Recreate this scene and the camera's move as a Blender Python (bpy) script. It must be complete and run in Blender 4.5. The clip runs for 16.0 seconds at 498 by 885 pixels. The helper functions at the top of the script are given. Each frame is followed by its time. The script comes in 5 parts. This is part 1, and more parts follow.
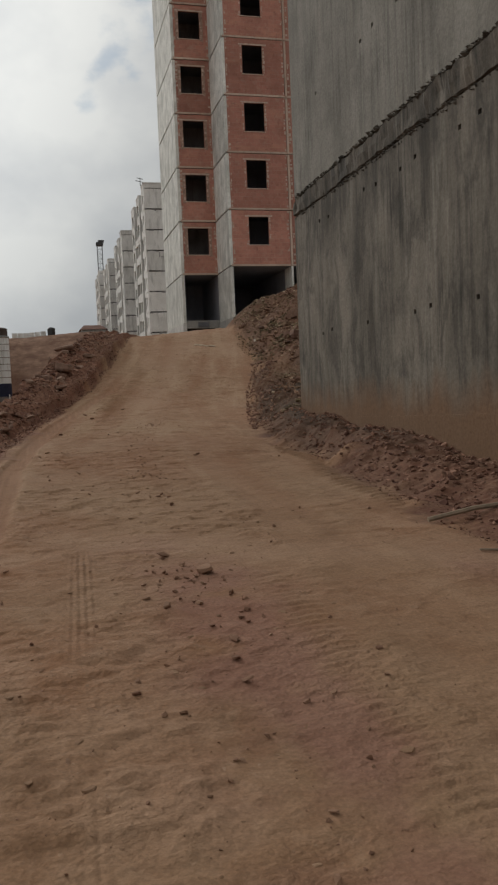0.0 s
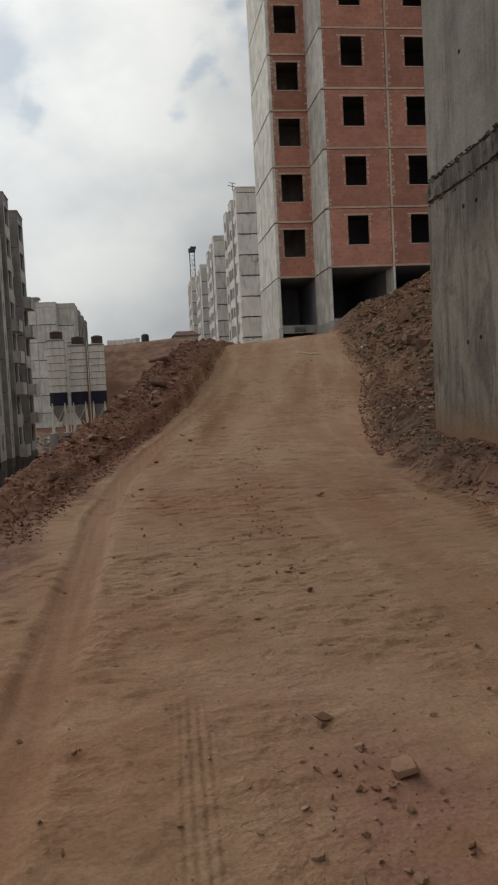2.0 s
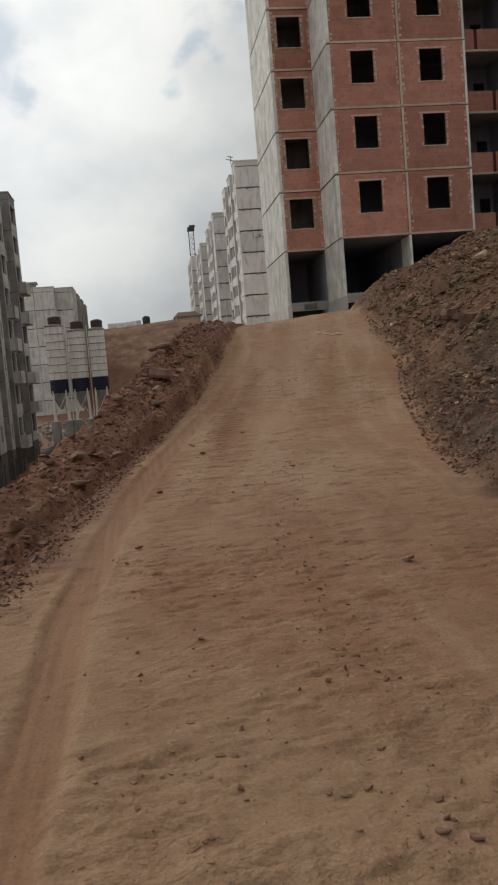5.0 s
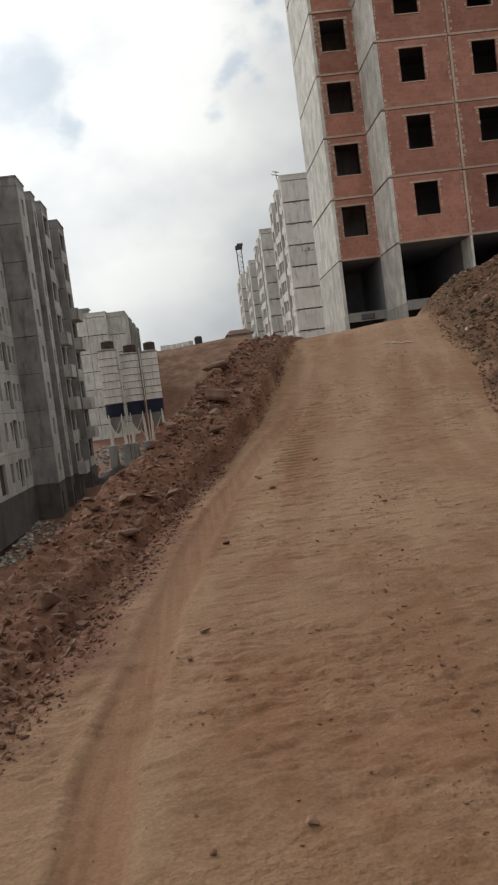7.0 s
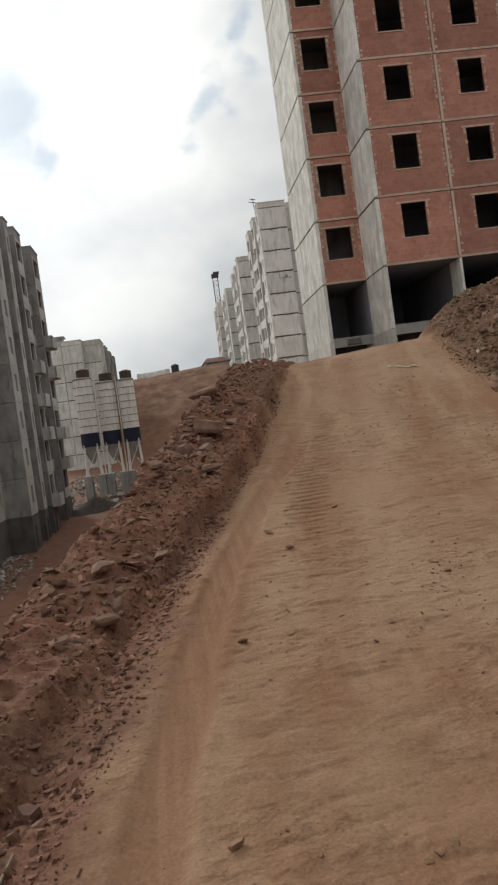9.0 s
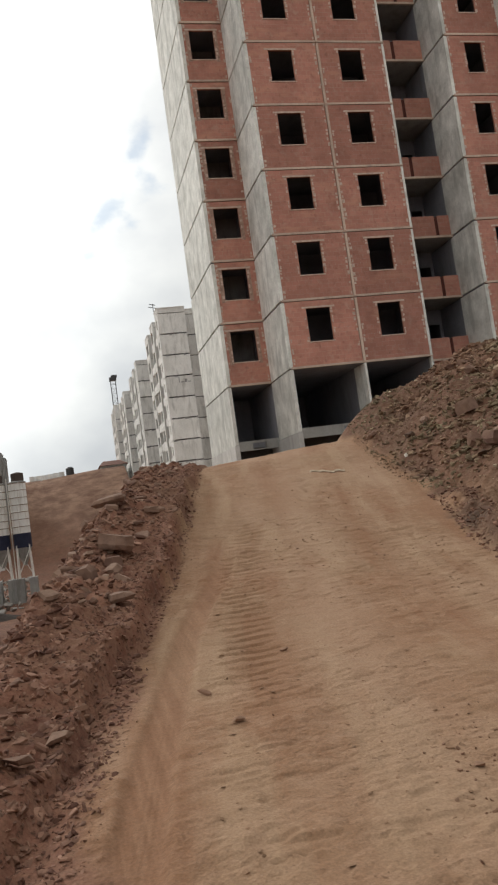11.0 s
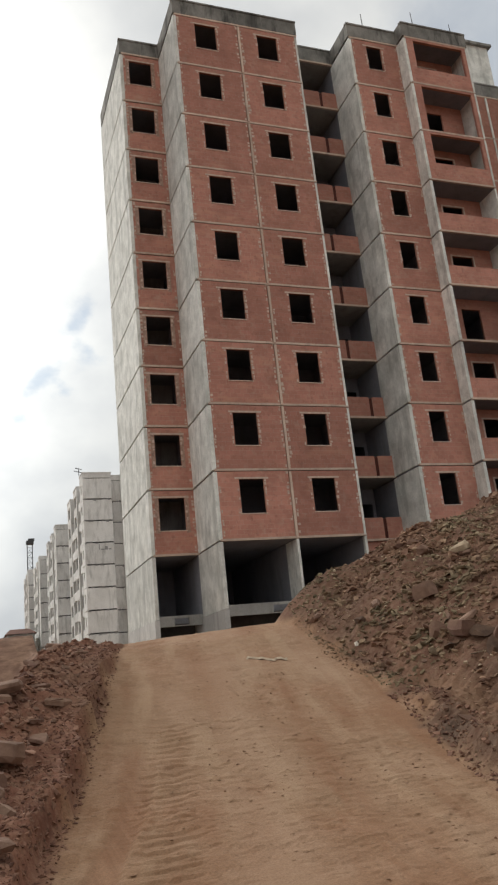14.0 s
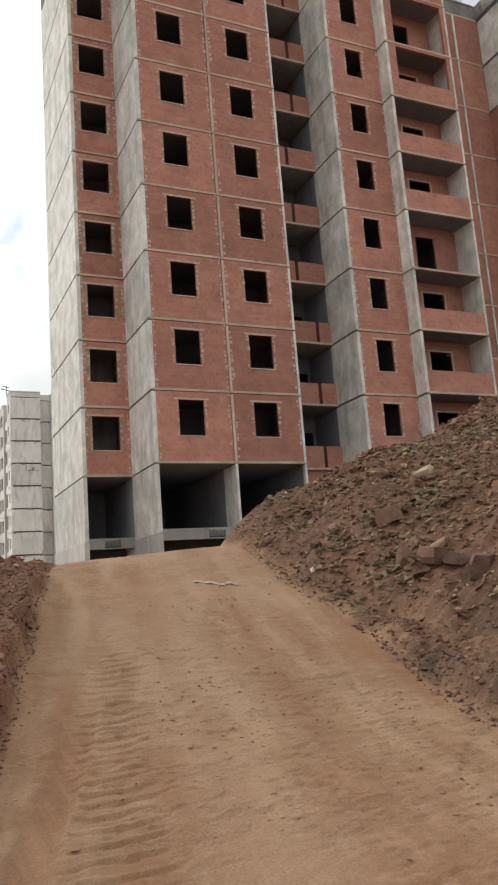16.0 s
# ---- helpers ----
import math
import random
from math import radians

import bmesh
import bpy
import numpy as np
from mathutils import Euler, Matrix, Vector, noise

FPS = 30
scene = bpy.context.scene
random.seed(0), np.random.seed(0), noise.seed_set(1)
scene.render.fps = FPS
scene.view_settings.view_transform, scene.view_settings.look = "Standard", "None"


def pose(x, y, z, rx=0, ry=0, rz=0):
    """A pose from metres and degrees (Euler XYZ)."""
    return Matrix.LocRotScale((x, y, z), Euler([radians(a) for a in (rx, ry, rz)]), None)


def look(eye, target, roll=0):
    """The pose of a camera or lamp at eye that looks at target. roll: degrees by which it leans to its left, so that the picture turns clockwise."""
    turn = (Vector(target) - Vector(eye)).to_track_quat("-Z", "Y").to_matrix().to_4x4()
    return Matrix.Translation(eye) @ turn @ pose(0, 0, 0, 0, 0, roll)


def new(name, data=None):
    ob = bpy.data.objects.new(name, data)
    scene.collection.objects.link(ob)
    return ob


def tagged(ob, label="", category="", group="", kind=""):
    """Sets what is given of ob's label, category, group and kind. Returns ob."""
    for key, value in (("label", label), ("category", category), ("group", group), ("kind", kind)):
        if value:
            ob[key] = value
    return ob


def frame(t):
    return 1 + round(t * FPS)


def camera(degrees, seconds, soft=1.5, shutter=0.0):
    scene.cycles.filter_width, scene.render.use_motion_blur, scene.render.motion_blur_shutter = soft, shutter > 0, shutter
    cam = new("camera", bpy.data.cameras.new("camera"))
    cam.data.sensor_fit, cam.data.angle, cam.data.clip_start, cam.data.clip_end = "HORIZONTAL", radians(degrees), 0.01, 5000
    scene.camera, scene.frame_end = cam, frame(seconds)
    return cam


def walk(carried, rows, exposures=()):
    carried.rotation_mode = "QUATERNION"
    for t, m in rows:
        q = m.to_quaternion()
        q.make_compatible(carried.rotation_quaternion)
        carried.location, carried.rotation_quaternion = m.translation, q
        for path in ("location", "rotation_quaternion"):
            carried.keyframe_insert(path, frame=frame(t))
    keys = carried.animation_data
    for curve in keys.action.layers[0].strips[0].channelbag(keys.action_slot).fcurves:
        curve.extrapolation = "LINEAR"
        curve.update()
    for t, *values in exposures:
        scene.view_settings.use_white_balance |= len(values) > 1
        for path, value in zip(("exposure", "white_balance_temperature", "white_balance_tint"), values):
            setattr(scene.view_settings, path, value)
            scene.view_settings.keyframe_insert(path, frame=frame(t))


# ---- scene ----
cam = camera(34.6, 16.0, soft=2.2)
PATH = [
    (0, (-0.903, -4.238, 2.366), (-0.415, -2.304, 2.229), -2.4),
    (0.3, (-0.887, -3.996, 2.401), (-0.456, -2.047, 2.286), -2.6),
    (0.5, (-0.876, -3.835, 2.425), (-0.45, -1.883, 2.337), -2.2),
    (0.7, (-0.855, -3.616, 2.449), (-0.429, -1.664, 2.361), -1.9),
    (1, (-0.823, -3.287, 2.484), (-0.39, -1.337, 2.392), -1.8),
    (1.2, (-0.856, -3.11, 2.504), (-0.454, -1.154, 2.399), -2.7),
    (1.5, (-0.905, -2.845, 2.535), (-0.615, -0.87, 2.415), -3),
    (1.7, (-0.896, -2.657, 2.563), (-0.622, -0.679, 2.438), -2.8),
    (2, (-0.883, -2.374, 2.604), (-0.616, -0.395, 2.486), -2.9),
    (2.2, (-0.854, -2.168, 2.651), (-0.575, -0.192, 2.524), -2.7),
    (2.5, (-0.81, -1.86, 2.722), (-0.523, 0.115, 2.58), -3.2),
    (2.7, (-0.831, -1.68, 2.724), (-0.611, 0.304, 2.591), -4),
    (3, (-0.863, -1.409, 2.727), (-0.697, 0.58, 2.597), -4.4),
    (3.2, (-0.839, -1.205, 2.733), (-0.678, 0.784, 2.601), -4.3),
    (3.5, (-0.802, -0.899, 2.743), (-0.575, 1.082, 2.59), -3.6),
    (3.7, (-0.772, -0.73, 2.787), (-0.504, 1.244, 2.604), -4),
    (4, (-0.727, -0.476, 2.854), (-0.453, 1.495, 2.649), -5.6),
    (4.2, (-0.742, -0.262, 2.855), (-0.463, 1.708, 2.653), -5.7),
    (4.5, (-0.765, 0.06, 2.857), (-0.497, 2.033, 2.672), -5.4),
    (4.7, (-0.766, 0.214, 2.863), (-0.504, 2.188, 2.685), -4.9),
    (6.8, (-0.782, 1.827, 2.932), (-0.652, 3.82, 2.813), -7.3),
    (7, (-0.783, 1.981, 2.938), (-0.667, 3.975, 2.823), -7.4),
    (7.3, (-0.828, 2.319, 2.954), (-0.719, 4.314, 2.86), -6.9),
    (7.5, (-0.858, 2.544, 2.964), (-0.734, 4.538, 2.876), -6.2),
    (7.7, (-0.851, 2.749, 2.976), (-0.692, 4.741, 2.89), -6.3),
    (8, (-0.84, 3.057, 2.993), (-0.662, 5.048, 2.933), -7.5),
    (8.2, (-0.857, 3.229, 3), (-0.682, 5.22, 2.942), -7.8),
    (10.3, (-1.037, 5.033, 3.073), (-0.738, 7.011, 3.094), -7.3),
    (10.5, (-1.054, 5.205, 3.08), (-0.68, 7.167, 3.172), -7.4),
    (10.7, (-1.028, 5.385, 3.123), (-0.619, 7.339, 3.23), -7.5),
    (11, (-0.988, 5.654, 3.188), (-0.52, 7.591, 3.355), -7.9),
    (11.2, (-0.975, 5.824, 3.258), (-0.45, 7.737, 3.514), -8),
    (11.5, (-0.956, 6.08, 3.363), (-0.316, 7.928, 3.785), -7.7),
    (11.7, (-0.921, 6.216, 3.369), (-0.25, 8.031, 3.875), -7),
    (12, (-0.868, 6.421, 3.377), (-0.19, 8.22, 3.929), -6.6),
    (12.3, (-0.867, 6.499, 3.398), (-0.188, 8.293, 3.964), -6.6),
    (12.5, (-0.867, 6.551, 3.412), (-0.19, 8.342, 3.991), -6.6),
    (13, (-0.934, 6.902, 3.416), (-0.257, 8.686, 4.014), -6.3),
    (13.3, (-0.934, 7.048, 3.399), (-0.258, 8.835, 3.992), -6.1),
    (13.5, (-0.934, 7.146, 3.388), (-0.256, 8.938, 3.962), -6),
    (13.7, (-0.865, 7.253, 3.403), (-0.188, 9.047, 3.971), -6),
    (14, (-0.761, 7.413, 3.425), (-0.085, 9.209, 3.991), -5.9),
    (14.3, (-0.796, 7.532, 3.411), (-0.12, 9.327, 3.977), -5.2),
    (14.5, (-0.82, 7.611, 3.401), (-0.143, 9.407, 3.962), -5.1),
    (14.7, (-0.83, 7.786, 3.418), (-0.138, 9.581, 3.966), -4.6),
    (15, (-0.844, 8.048, 3.443), (-0.102, 9.828, 3.972), -3.2),
    (15.2, (-0.789, 8.251, 3.442), (-0.014, 10.024, 3.949), -2.6),
    (15.5, (-0.706, 8.555, 3.441), (0.105, 10.324, 3.901), -2.9),
    (15.7, (-0.664, 8.703, 3.443), (0.146, 10.484, 3.858), -3.8),
    (16, (-0.602, 8.925, 3.447), (0.234, 10.702, 3.831), -4.3),
]
walk(cam, [(t, look(eye, target, roll)) for t, eye, target, roll in PATH],
     exposures=[(0.0, -0.48), (0.5, -0.53), (1.5, -0.45), (3.5, -0.33), (4.5, -0.30), (7.0, -0.13), (7.5, -0.09), (8.2, -0.07), (10.5, 0.15), (11.0, 0.22), (11.5, 0.24), (12.0, -0.08), (12.5, -0.06), (13.5, 0.03), (14.0, 0.17), (14.5, 0.21), (15.0, 0.25), (15.5, 0.29), (16.0, 0.47)])

# ---------------------------------------------------------------- world and sun
SUN_ELEVATION, SUN_AZIMUTH = 27.0, 24.0   # degrees; azimuth counted from +y towards -x

world = bpy.data.worlds.new("world")
scene.world = world
world.use_nodes = True
wn, wl = world.node_tree.nodes, world.node_tree.links
wn.clear()


def wnode(kind, **values):
    n = wn.new(kind)
    for key, value in values.items():
        n.inputs[key].default_value = value
    return n


sky = wn.new("ShaderNodeTexSky")
sky.sky_type, sky.sun_disc = "NISHITA", False
sky.sun_elevation, sky.sun_rotation = radians(SUN_ELEVATION), radians(-SUN_AZIMUTH)
sky.air_density, sky.dust_density = 1.3, 0.1
coord = wn.new("ShaderNodeTexCoord")
squash = wn.new("ShaderNodeMapping")
squash.inputs["Scale"].default_value = (1.0, 1.0, 1.35)
squash.inputs["Location"].default_value = (0.7, 3.3, 0.4)
wl.new(coord.outputs["Generated"], squash.inputs["Vector"])
puffs = wnode("ShaderNodeTexNoise", Scale=9.0, Detail=6.0, Roughness=0.52)
wl.new(squash.outputs["Vector"], puffs.inputs["Vector"])


def wmath(kind, op, a, b):
    n = wn.new(kind)
    n.operation = op
    for i, v in enumerate((a, b)):
        if isinstance(v, (float, tuple)):
            n.inputs[i].default_value = v
        else:
            wl.new(v, n.inputs[i])
    return n.outputs[1] if op == "DISTANCE" else n.outputs[0]


# ragged gaps of blue in the cloud deck: azimuth, elevation, half width, all in degrees
wander = wmath("ShaderNodeVectorMath", "SUBTRACT", puffs.outputs["Color"], (0.5, 0.5, 0.5))
wander = wmath("ShaderNodeVectorMath", "MULTIPLY", wander, (0.24, 0.24, 0.16))
astray = wmath("ShaderNodeVectorMath", "ADD", coord.outputs["Generated"], wander)
gap = None
for gaz, gel, width in ((-9.8, 21.6, 3.3), (-6.0, 19.3, 1.7), (5.6, 21.3, 1.5), (8.0, 25.2, 1.6), (-14.5, 26.0, 2.0), (44.0, 38.0, 6.0), (70.0, 30.0, 9.0), (-60.0, 35.0, 9.0)):
    a, e = radians(gaz), radians(gel)
    far = wmath("ShaderNodeVectorMath", "DISTANCE", astray, (math.sin(a) * math.cos(e), math.cos(a) * math.cos(e), math.sin(e)))
    open_sky = wn.new("ShaderNodeMapRange")
    open_sky.interpolation_type = "SMOOTHSTEP"
    for key, value in (("From Min", radians(width * 0.4)), ("From Max", radians(width * 1.5)), ("To Min", 0.45), ("To Max", 0.0)):
        open_sky.inputs[key].default_value = value
    wl.new(far, open_sky.inputs["Value"])
    gap = open_sky.outputs["Result"] if gap is None else wmath("ShaderNodeMath", "MAXIMUM", gap, open_sky.outputs["Result"])
cover = wn.new("ShaderNodeMath")
cover.operation = "SUBTRACT"
cover.inputs[0].default_value = 1.0
wl.new(gap, cover.inputs[1])
thick = wnode("ShaderNodeTexNoise", Scale=4.4, Detail=5.0, Roughness=0.5)
wl.new(squash.outputs["Vector"], thick.inputs["Vector"])
shade = wn.new("ShaderNodeValToRGB")
ramp = shade.color_ramp
ramp.elements[0].position, ramp.elements[0].color = 0.36, (0.80, 0.815, 0.83, 1)
ramp.elements[1].position, ramp.elements[1].color = 0.60, (1.08, 1.075, 1.045, 1)
wl.new(thick.outputs["Fac"], shade.inputs["Fac"])
# the clouds are brightest round the veiled sun and grey low over the hills
sunward = wn.new("ShaderNodeVectorMath")
sunward.operation = "DOT_PRODUCT"
az, el = radians(SUN_AZIMUTH), radians(SUN_ELEVATION)
SUNVEC = Vector((-math.sin(az) * math.cos(el), math.cos(az) * math.cos(el), math.sin(el)))
sunward.inputs[1].default_value = SUNVEC
wl.new(coord.outputs["Generated"], sunward.inputs[0])
glow = wn.new("ShaderNodeMapRange")
glow.interpolation_type = "SMOOTHSTEP"
for key, value in (("From Min", 0.78), ("From Max", 1.0), ("To Min", 0.90), ("To Max", 1.78)):
    glow.inputs[key].default_value = value
wl.new(sunward.outputs["Value"], glow.inputs["Value"])
part_z = wn.new("ShaderNodeSeparateXYZ")
wl.new(coord.outputs["Generated"], part_z.inputs[0])
belt = wn.new("ShaderNodeValToRGB")
ramp = belt.color_ramp
for p, c in ((0.0, (0.62, 0.64, 0.65)), (0.09, (0.52, 0.55, 0.575)), (0.18, (0.80, 0.81, 0.81)), (0.28, (1.14, 1.13, 1.09)), (0.40, (0.90, 0.895, 0.865)), (0.53, (0.55, 0.55, 0.535)), (0.70, (0.40, 0.405, 0.41)), (1.0, (0.88, 0.875, 0.86))):
    e = ramp.elements[0] if p == 0.0 else ramp.elements[1] if p == 1.0 else ramp.elements.new(p)
    e.color = (*c, 1)
    if p == 1.0:
        e.position = 1.0
wl.new(part_z.outputs["Z"], belt.inputs["Fac"])
banded = wn.new("ShaderNodeVectorMath")
banded.operation = "MULTIPLY"
wl.new(shade.outputs["Color"], banded.inputs[0])
wl.new(belt.outputs["Color"], banded.inputs[1])
lit = wn.new("ShaderNodeVectorMath")
lit.operation = "SCALE"
wl.new(banded.outputs["Vector"], lit.inputs[0])
wl.new(glow.outputs["Result"], lit.inputs["Scale"])
blue = wn.new("ShaderNodeVectorMath")
blue.operation = "SCALE"
blue.inputs["Scale"].default_value = 0.095
wl.new(sky.outputs["Color"], blue.inputs[0])
mixsky = wn.new("ShaderNodeMix")
mixsky.data_type = "RGBA"
wl.new(cover.outputs["Value"], mixsky.inputs["Factor"])
wl.new(blue.outputs["Vector"], mixsky.inputs["A"])
wl.new(lit.outputs["Vector"], mixsky.inputs["B"])
back = wnode("ShaderNodeBackground", Strength=1.0)
wl.new(mixsky.outputs["Result"], back.inputs["Color"])
wout = wn.new("ShaderNodeOutputWorld")
wl.new(back.outputs["Background"], wout.inputs["Surface"])

sun = new("sun", bpy.data.lights.new("sun", "SUN"))
sun.data.energy, sun.data.angle, sun.data.color = 1.35, radians(12), (1.0, 0.95, 0.88)
sun.matrix_world = look(SUNVEC * 100, (0, 0, 0))


# ---------------------------------------------------------------- materials
class Nodes:
    """A small builder for node materials."""

    def __init__(self, name, rough=0.9):
        self.mat = bpy.data.materials.new(name)
        self.mat.use_nodes = True
        self.n, self.l = self.mat.node_tree.nodes, self.mat.node_tree.links
        self.bsdf = self.n["Principled BSDF"]
        self.bsdf.inputs["Roughness"].default_value = rough
        self.bsdf.inputs["Specular IOR Level"].default_value = 0.25
        self.pos = self.n.new("ShaderNodeNewGeometry").outputs["Position"]

    def scaled(self, x, y, z):
        m = self.n.new("ShaderNodeMapping")
        m.inputs["Scale"].default_value = (x, y, z)
        self.l.new(self.pos, m.inputs["Vector"])
        return m.outputs["Vector"]

    def noise(self, scale, detail=4.0, rough=0.55, vector=None, distortion=0.0):
        t = self.n.new("ShaderNodeTexNoise")
        t.inputs["Scale"].default_value, t.inputs["Detail"].default_value = scale, detail
        t.inputs["Roughness"].default_value, t.inputs["Distortion"].default_value = rough, distortion
        self.l.new(vector or self.pos, t.inputs["Vector"])
        return t.outputs["Fac"]

    def ramp(self, fac, *stops):
        r = self.n.new("ShaderNodeValToRGB").color_ramp
        node = self.n[-1]
        while len(r.elements) < len(stops):
            r.elements.new(0.5)
        for e, (p, c) in zip(r.elements, stops):
            e.position = p
            e.color = (c, c, c, 1) if isinstance(c, (int, float)) else (*c, 1)
        self.l.new(fac, node.inputs["Fac"])
        return node.outputs["Color"]

    def mix(self, fac, a, b, mode="MIX"):
        m = self.n.new("ShaderNodeMix")
        m.data_type, m.blend_type = "RGBA", mode
        for key, value in (("Factor", fac), ("A", a), ("B", b)):
            sock = m.inputs[key] if key == "Factor" else [i for i in m.inputs if i.name == key and i.type == "RGBA"][0]
            if isinstance(value, (int, float)):
                sock.default_value = value if key == "Factor" else (value, value, value, 1)
            elif isinstance(value, tuple):
                sock.default_value = (*value, 1)
            else:
                self.l.new(value, sock)
        return [o for o in m.outputs if o.type == "RGBA"][0]

    def attr(self, name):
        a = self.n.new("ShaderNodeAttribute")
        a.attribute_name = name
        return a.outputs["Fac"]

    def random(self):
        return self.n.new("ShaderNodeObjectInfo").outputs["Random"]

    def island(self):
        return self.n.new("ShaderNodeNewGeometry").outputs["Random Per Island"]

    def maths(self, op, a, b):
        m = self.n.new("ShaderNodeMath")
        m.operation = op
        for i, v in enumerate((a, b)):
            if isinstance(v, (int, float)):
                m.inputs[i].default_value = v
            else:
                self.l.new(v, m.inputs[i])
        return m.outputs["Value"]

    def bump(self, height, strength, distance):
        b = self.n.new("ShaderNodeBump")
        b.inputs["Strength"].default_value, b.inputs["Distance"].default_value = strength, distance
        self.l.new(height, b.inputs["Height"])
        if self.bsdf.inputs["Normal"].is_linked:
            self.l.new(self.bsdf.inputs["Normal"].links[0].from_socket, b.inputs["Normal"])
        self.l.new(b.outputs["Normal"], self.bsdf.inputs["Normal"])

    def colour(self, c):
        if isinstance(c, tuple):
            self.bsdf.inputs["Base Color"].default_value = (*c, 1)
        else:
            self.l.new(c, self.bsdf.inputs["Base Color"])
        return self.mat


def concrete(name, dark, pale, streak=0.5, stain=(0.13, 0.12, 0.10), patch=0.55):
    """Board-cast concrete: blotches, run-down streaks, pores, and a shade of its own for each panel."""
    m = Nodes(name, 0.88)
    blot = m.noise(patch, 7, 0.64)
    base = m.mix(m.ramp(blot, (0.34, 0.0), (0.66, 1.0)), dark, pale)
    runs = m.noise(1.0, 6, 0.66, m.scaled(1.7, 1.7, 0.34), 0.3)
    base = m.mix(m.ramp(runs, (0.50, 0.0), (0.66, streak)), base, stain)
    lime = m.noise(1.0, 5, 0.6, m.scaled(2.4, 2.4, 0.4))
    base = m.mix(m.ramp(lime, (0.60, 0.0), (0.75, 0.35)), base, tuple(min(1, c * 1.25) for c in pale))
    fine = m.noise(28, 3, 0.6)
    base = m.mix(0.35, base, m.ramp(fine, (0.35, 0.55), (0.65, 1.2)), "MULTIPLY")
    own = m.ramp(m.random(), (0.0, 0.86), (1.0, 1.08))
    base = m.mix(1.0, base, own, "MULTIPLY")
    m.bump(m.noise(9, 6, 0.65), 0.35, 0.02)
    return m.colour(base)


def retaining_concrete(name, pale, mottle, wet=1.0):
    """Old cast concrete in broad upright bands of wet and dry, washed with soil near its foot."""
    m = Nodes(name, 0.88)
    broad = m.noise(1.0, 5, 0.6, m.scaled(0.8, 0.8, 0.34))
    base = m.mix(m.ramp(broad, (0.34, 1.0 - wet), (0.62, 1.0)), (0.072, 0.063, 0.050), pale)
    slim = m.noise(1.0, 6, 0.70, m.scaled(8.5, 8.5, 0.40))
    patch = m.ramp(m.noise(0.9, 3, 0.5), (0.38, 0.15), (0.60, 1.0))
    base = m.mix(m.maths("MULTIPLY", m.ramp(slim, (0.48, 0.0), (0.62, 0.9 * wet)), patch), base, (0.034, 0.031, 0.026))
    lime = m.noise(1.0, 5, 0.6, m.scaled(6.0, 6.0, 0.5), 0.6)
    other = m.ramp(m.noise(0.7, 3, 0.5, m.scaled(1.0, 1.0, 1.6)), (0.42, 0.1), (0.62, 1.0))
    base = m.mix(m.maths("MULTIPLY", m.ramp(lime, (0.54, 0.0), (0.70, 0.6)), other), base, (0.34, 0.318, 0.270))
    blot = m.noise(1.8, 8, 0.72)
    base = m.mix(m.ramp(blot, (0.50, 0.0), (0.68, 0.6 * wet)), base, (0.050, 0.045, 0.037))
    rough = m.noise(1.0, 6, 0.66, m.scaled(2.6, 2.6, 1.1), 0.5)
    base = m.mix(m.ramp(rough, (0.50, 0.0), (0.60, mottle)), base, (0.040, 0.037, 0.031))
    chalk = m.noise(1.0, 6, 0.66, m.scaled(3.4, 3.4, 0.8), 0.4)
    base = m.mix(m.ramp(chalk, (0.54, 0.0), (0.66, mottle * 0.75)), base, (0.27, 0.245, 0.205))
    sep = m.n.new("ShaderNodeSeparateXYZ")
    m.l.new(m.pos, sep.inputs[0])
    low = m.maths("ADD", sep.outputs["Z"], m.maths("MULTIPLY", m.noise(1.0, 4, 0.6, m.scaled(2.2, 2.2, 0.5)), 0.8))
    mr = m.n.new("ShaderNodeMapRange")
    for key, value in (("From Min", 2.42), ("From Max", 2.85), ("To Min", 0.9), ("To Max", 0.0)):
        mr.inputs[key].default_value = value
    m.l.new(low, mr.inputs["Value"])
    base = m.mix(mr.outputs["Result"], base, (0.205, 0.118, 0.066))
    base = m.mix(0.4, base, m.ramp(m.noise(30, 3, 0.6), (0.35, 0.6), (0.65, 1.2)), "MULTIPLY")
    m.bump(m.noise(2.2, 5, 0.6), 0.25, 0.03)
    m.bump(m.noise(16, 6, 0.65), 0.4, 0.015)
    return m.colour(base)


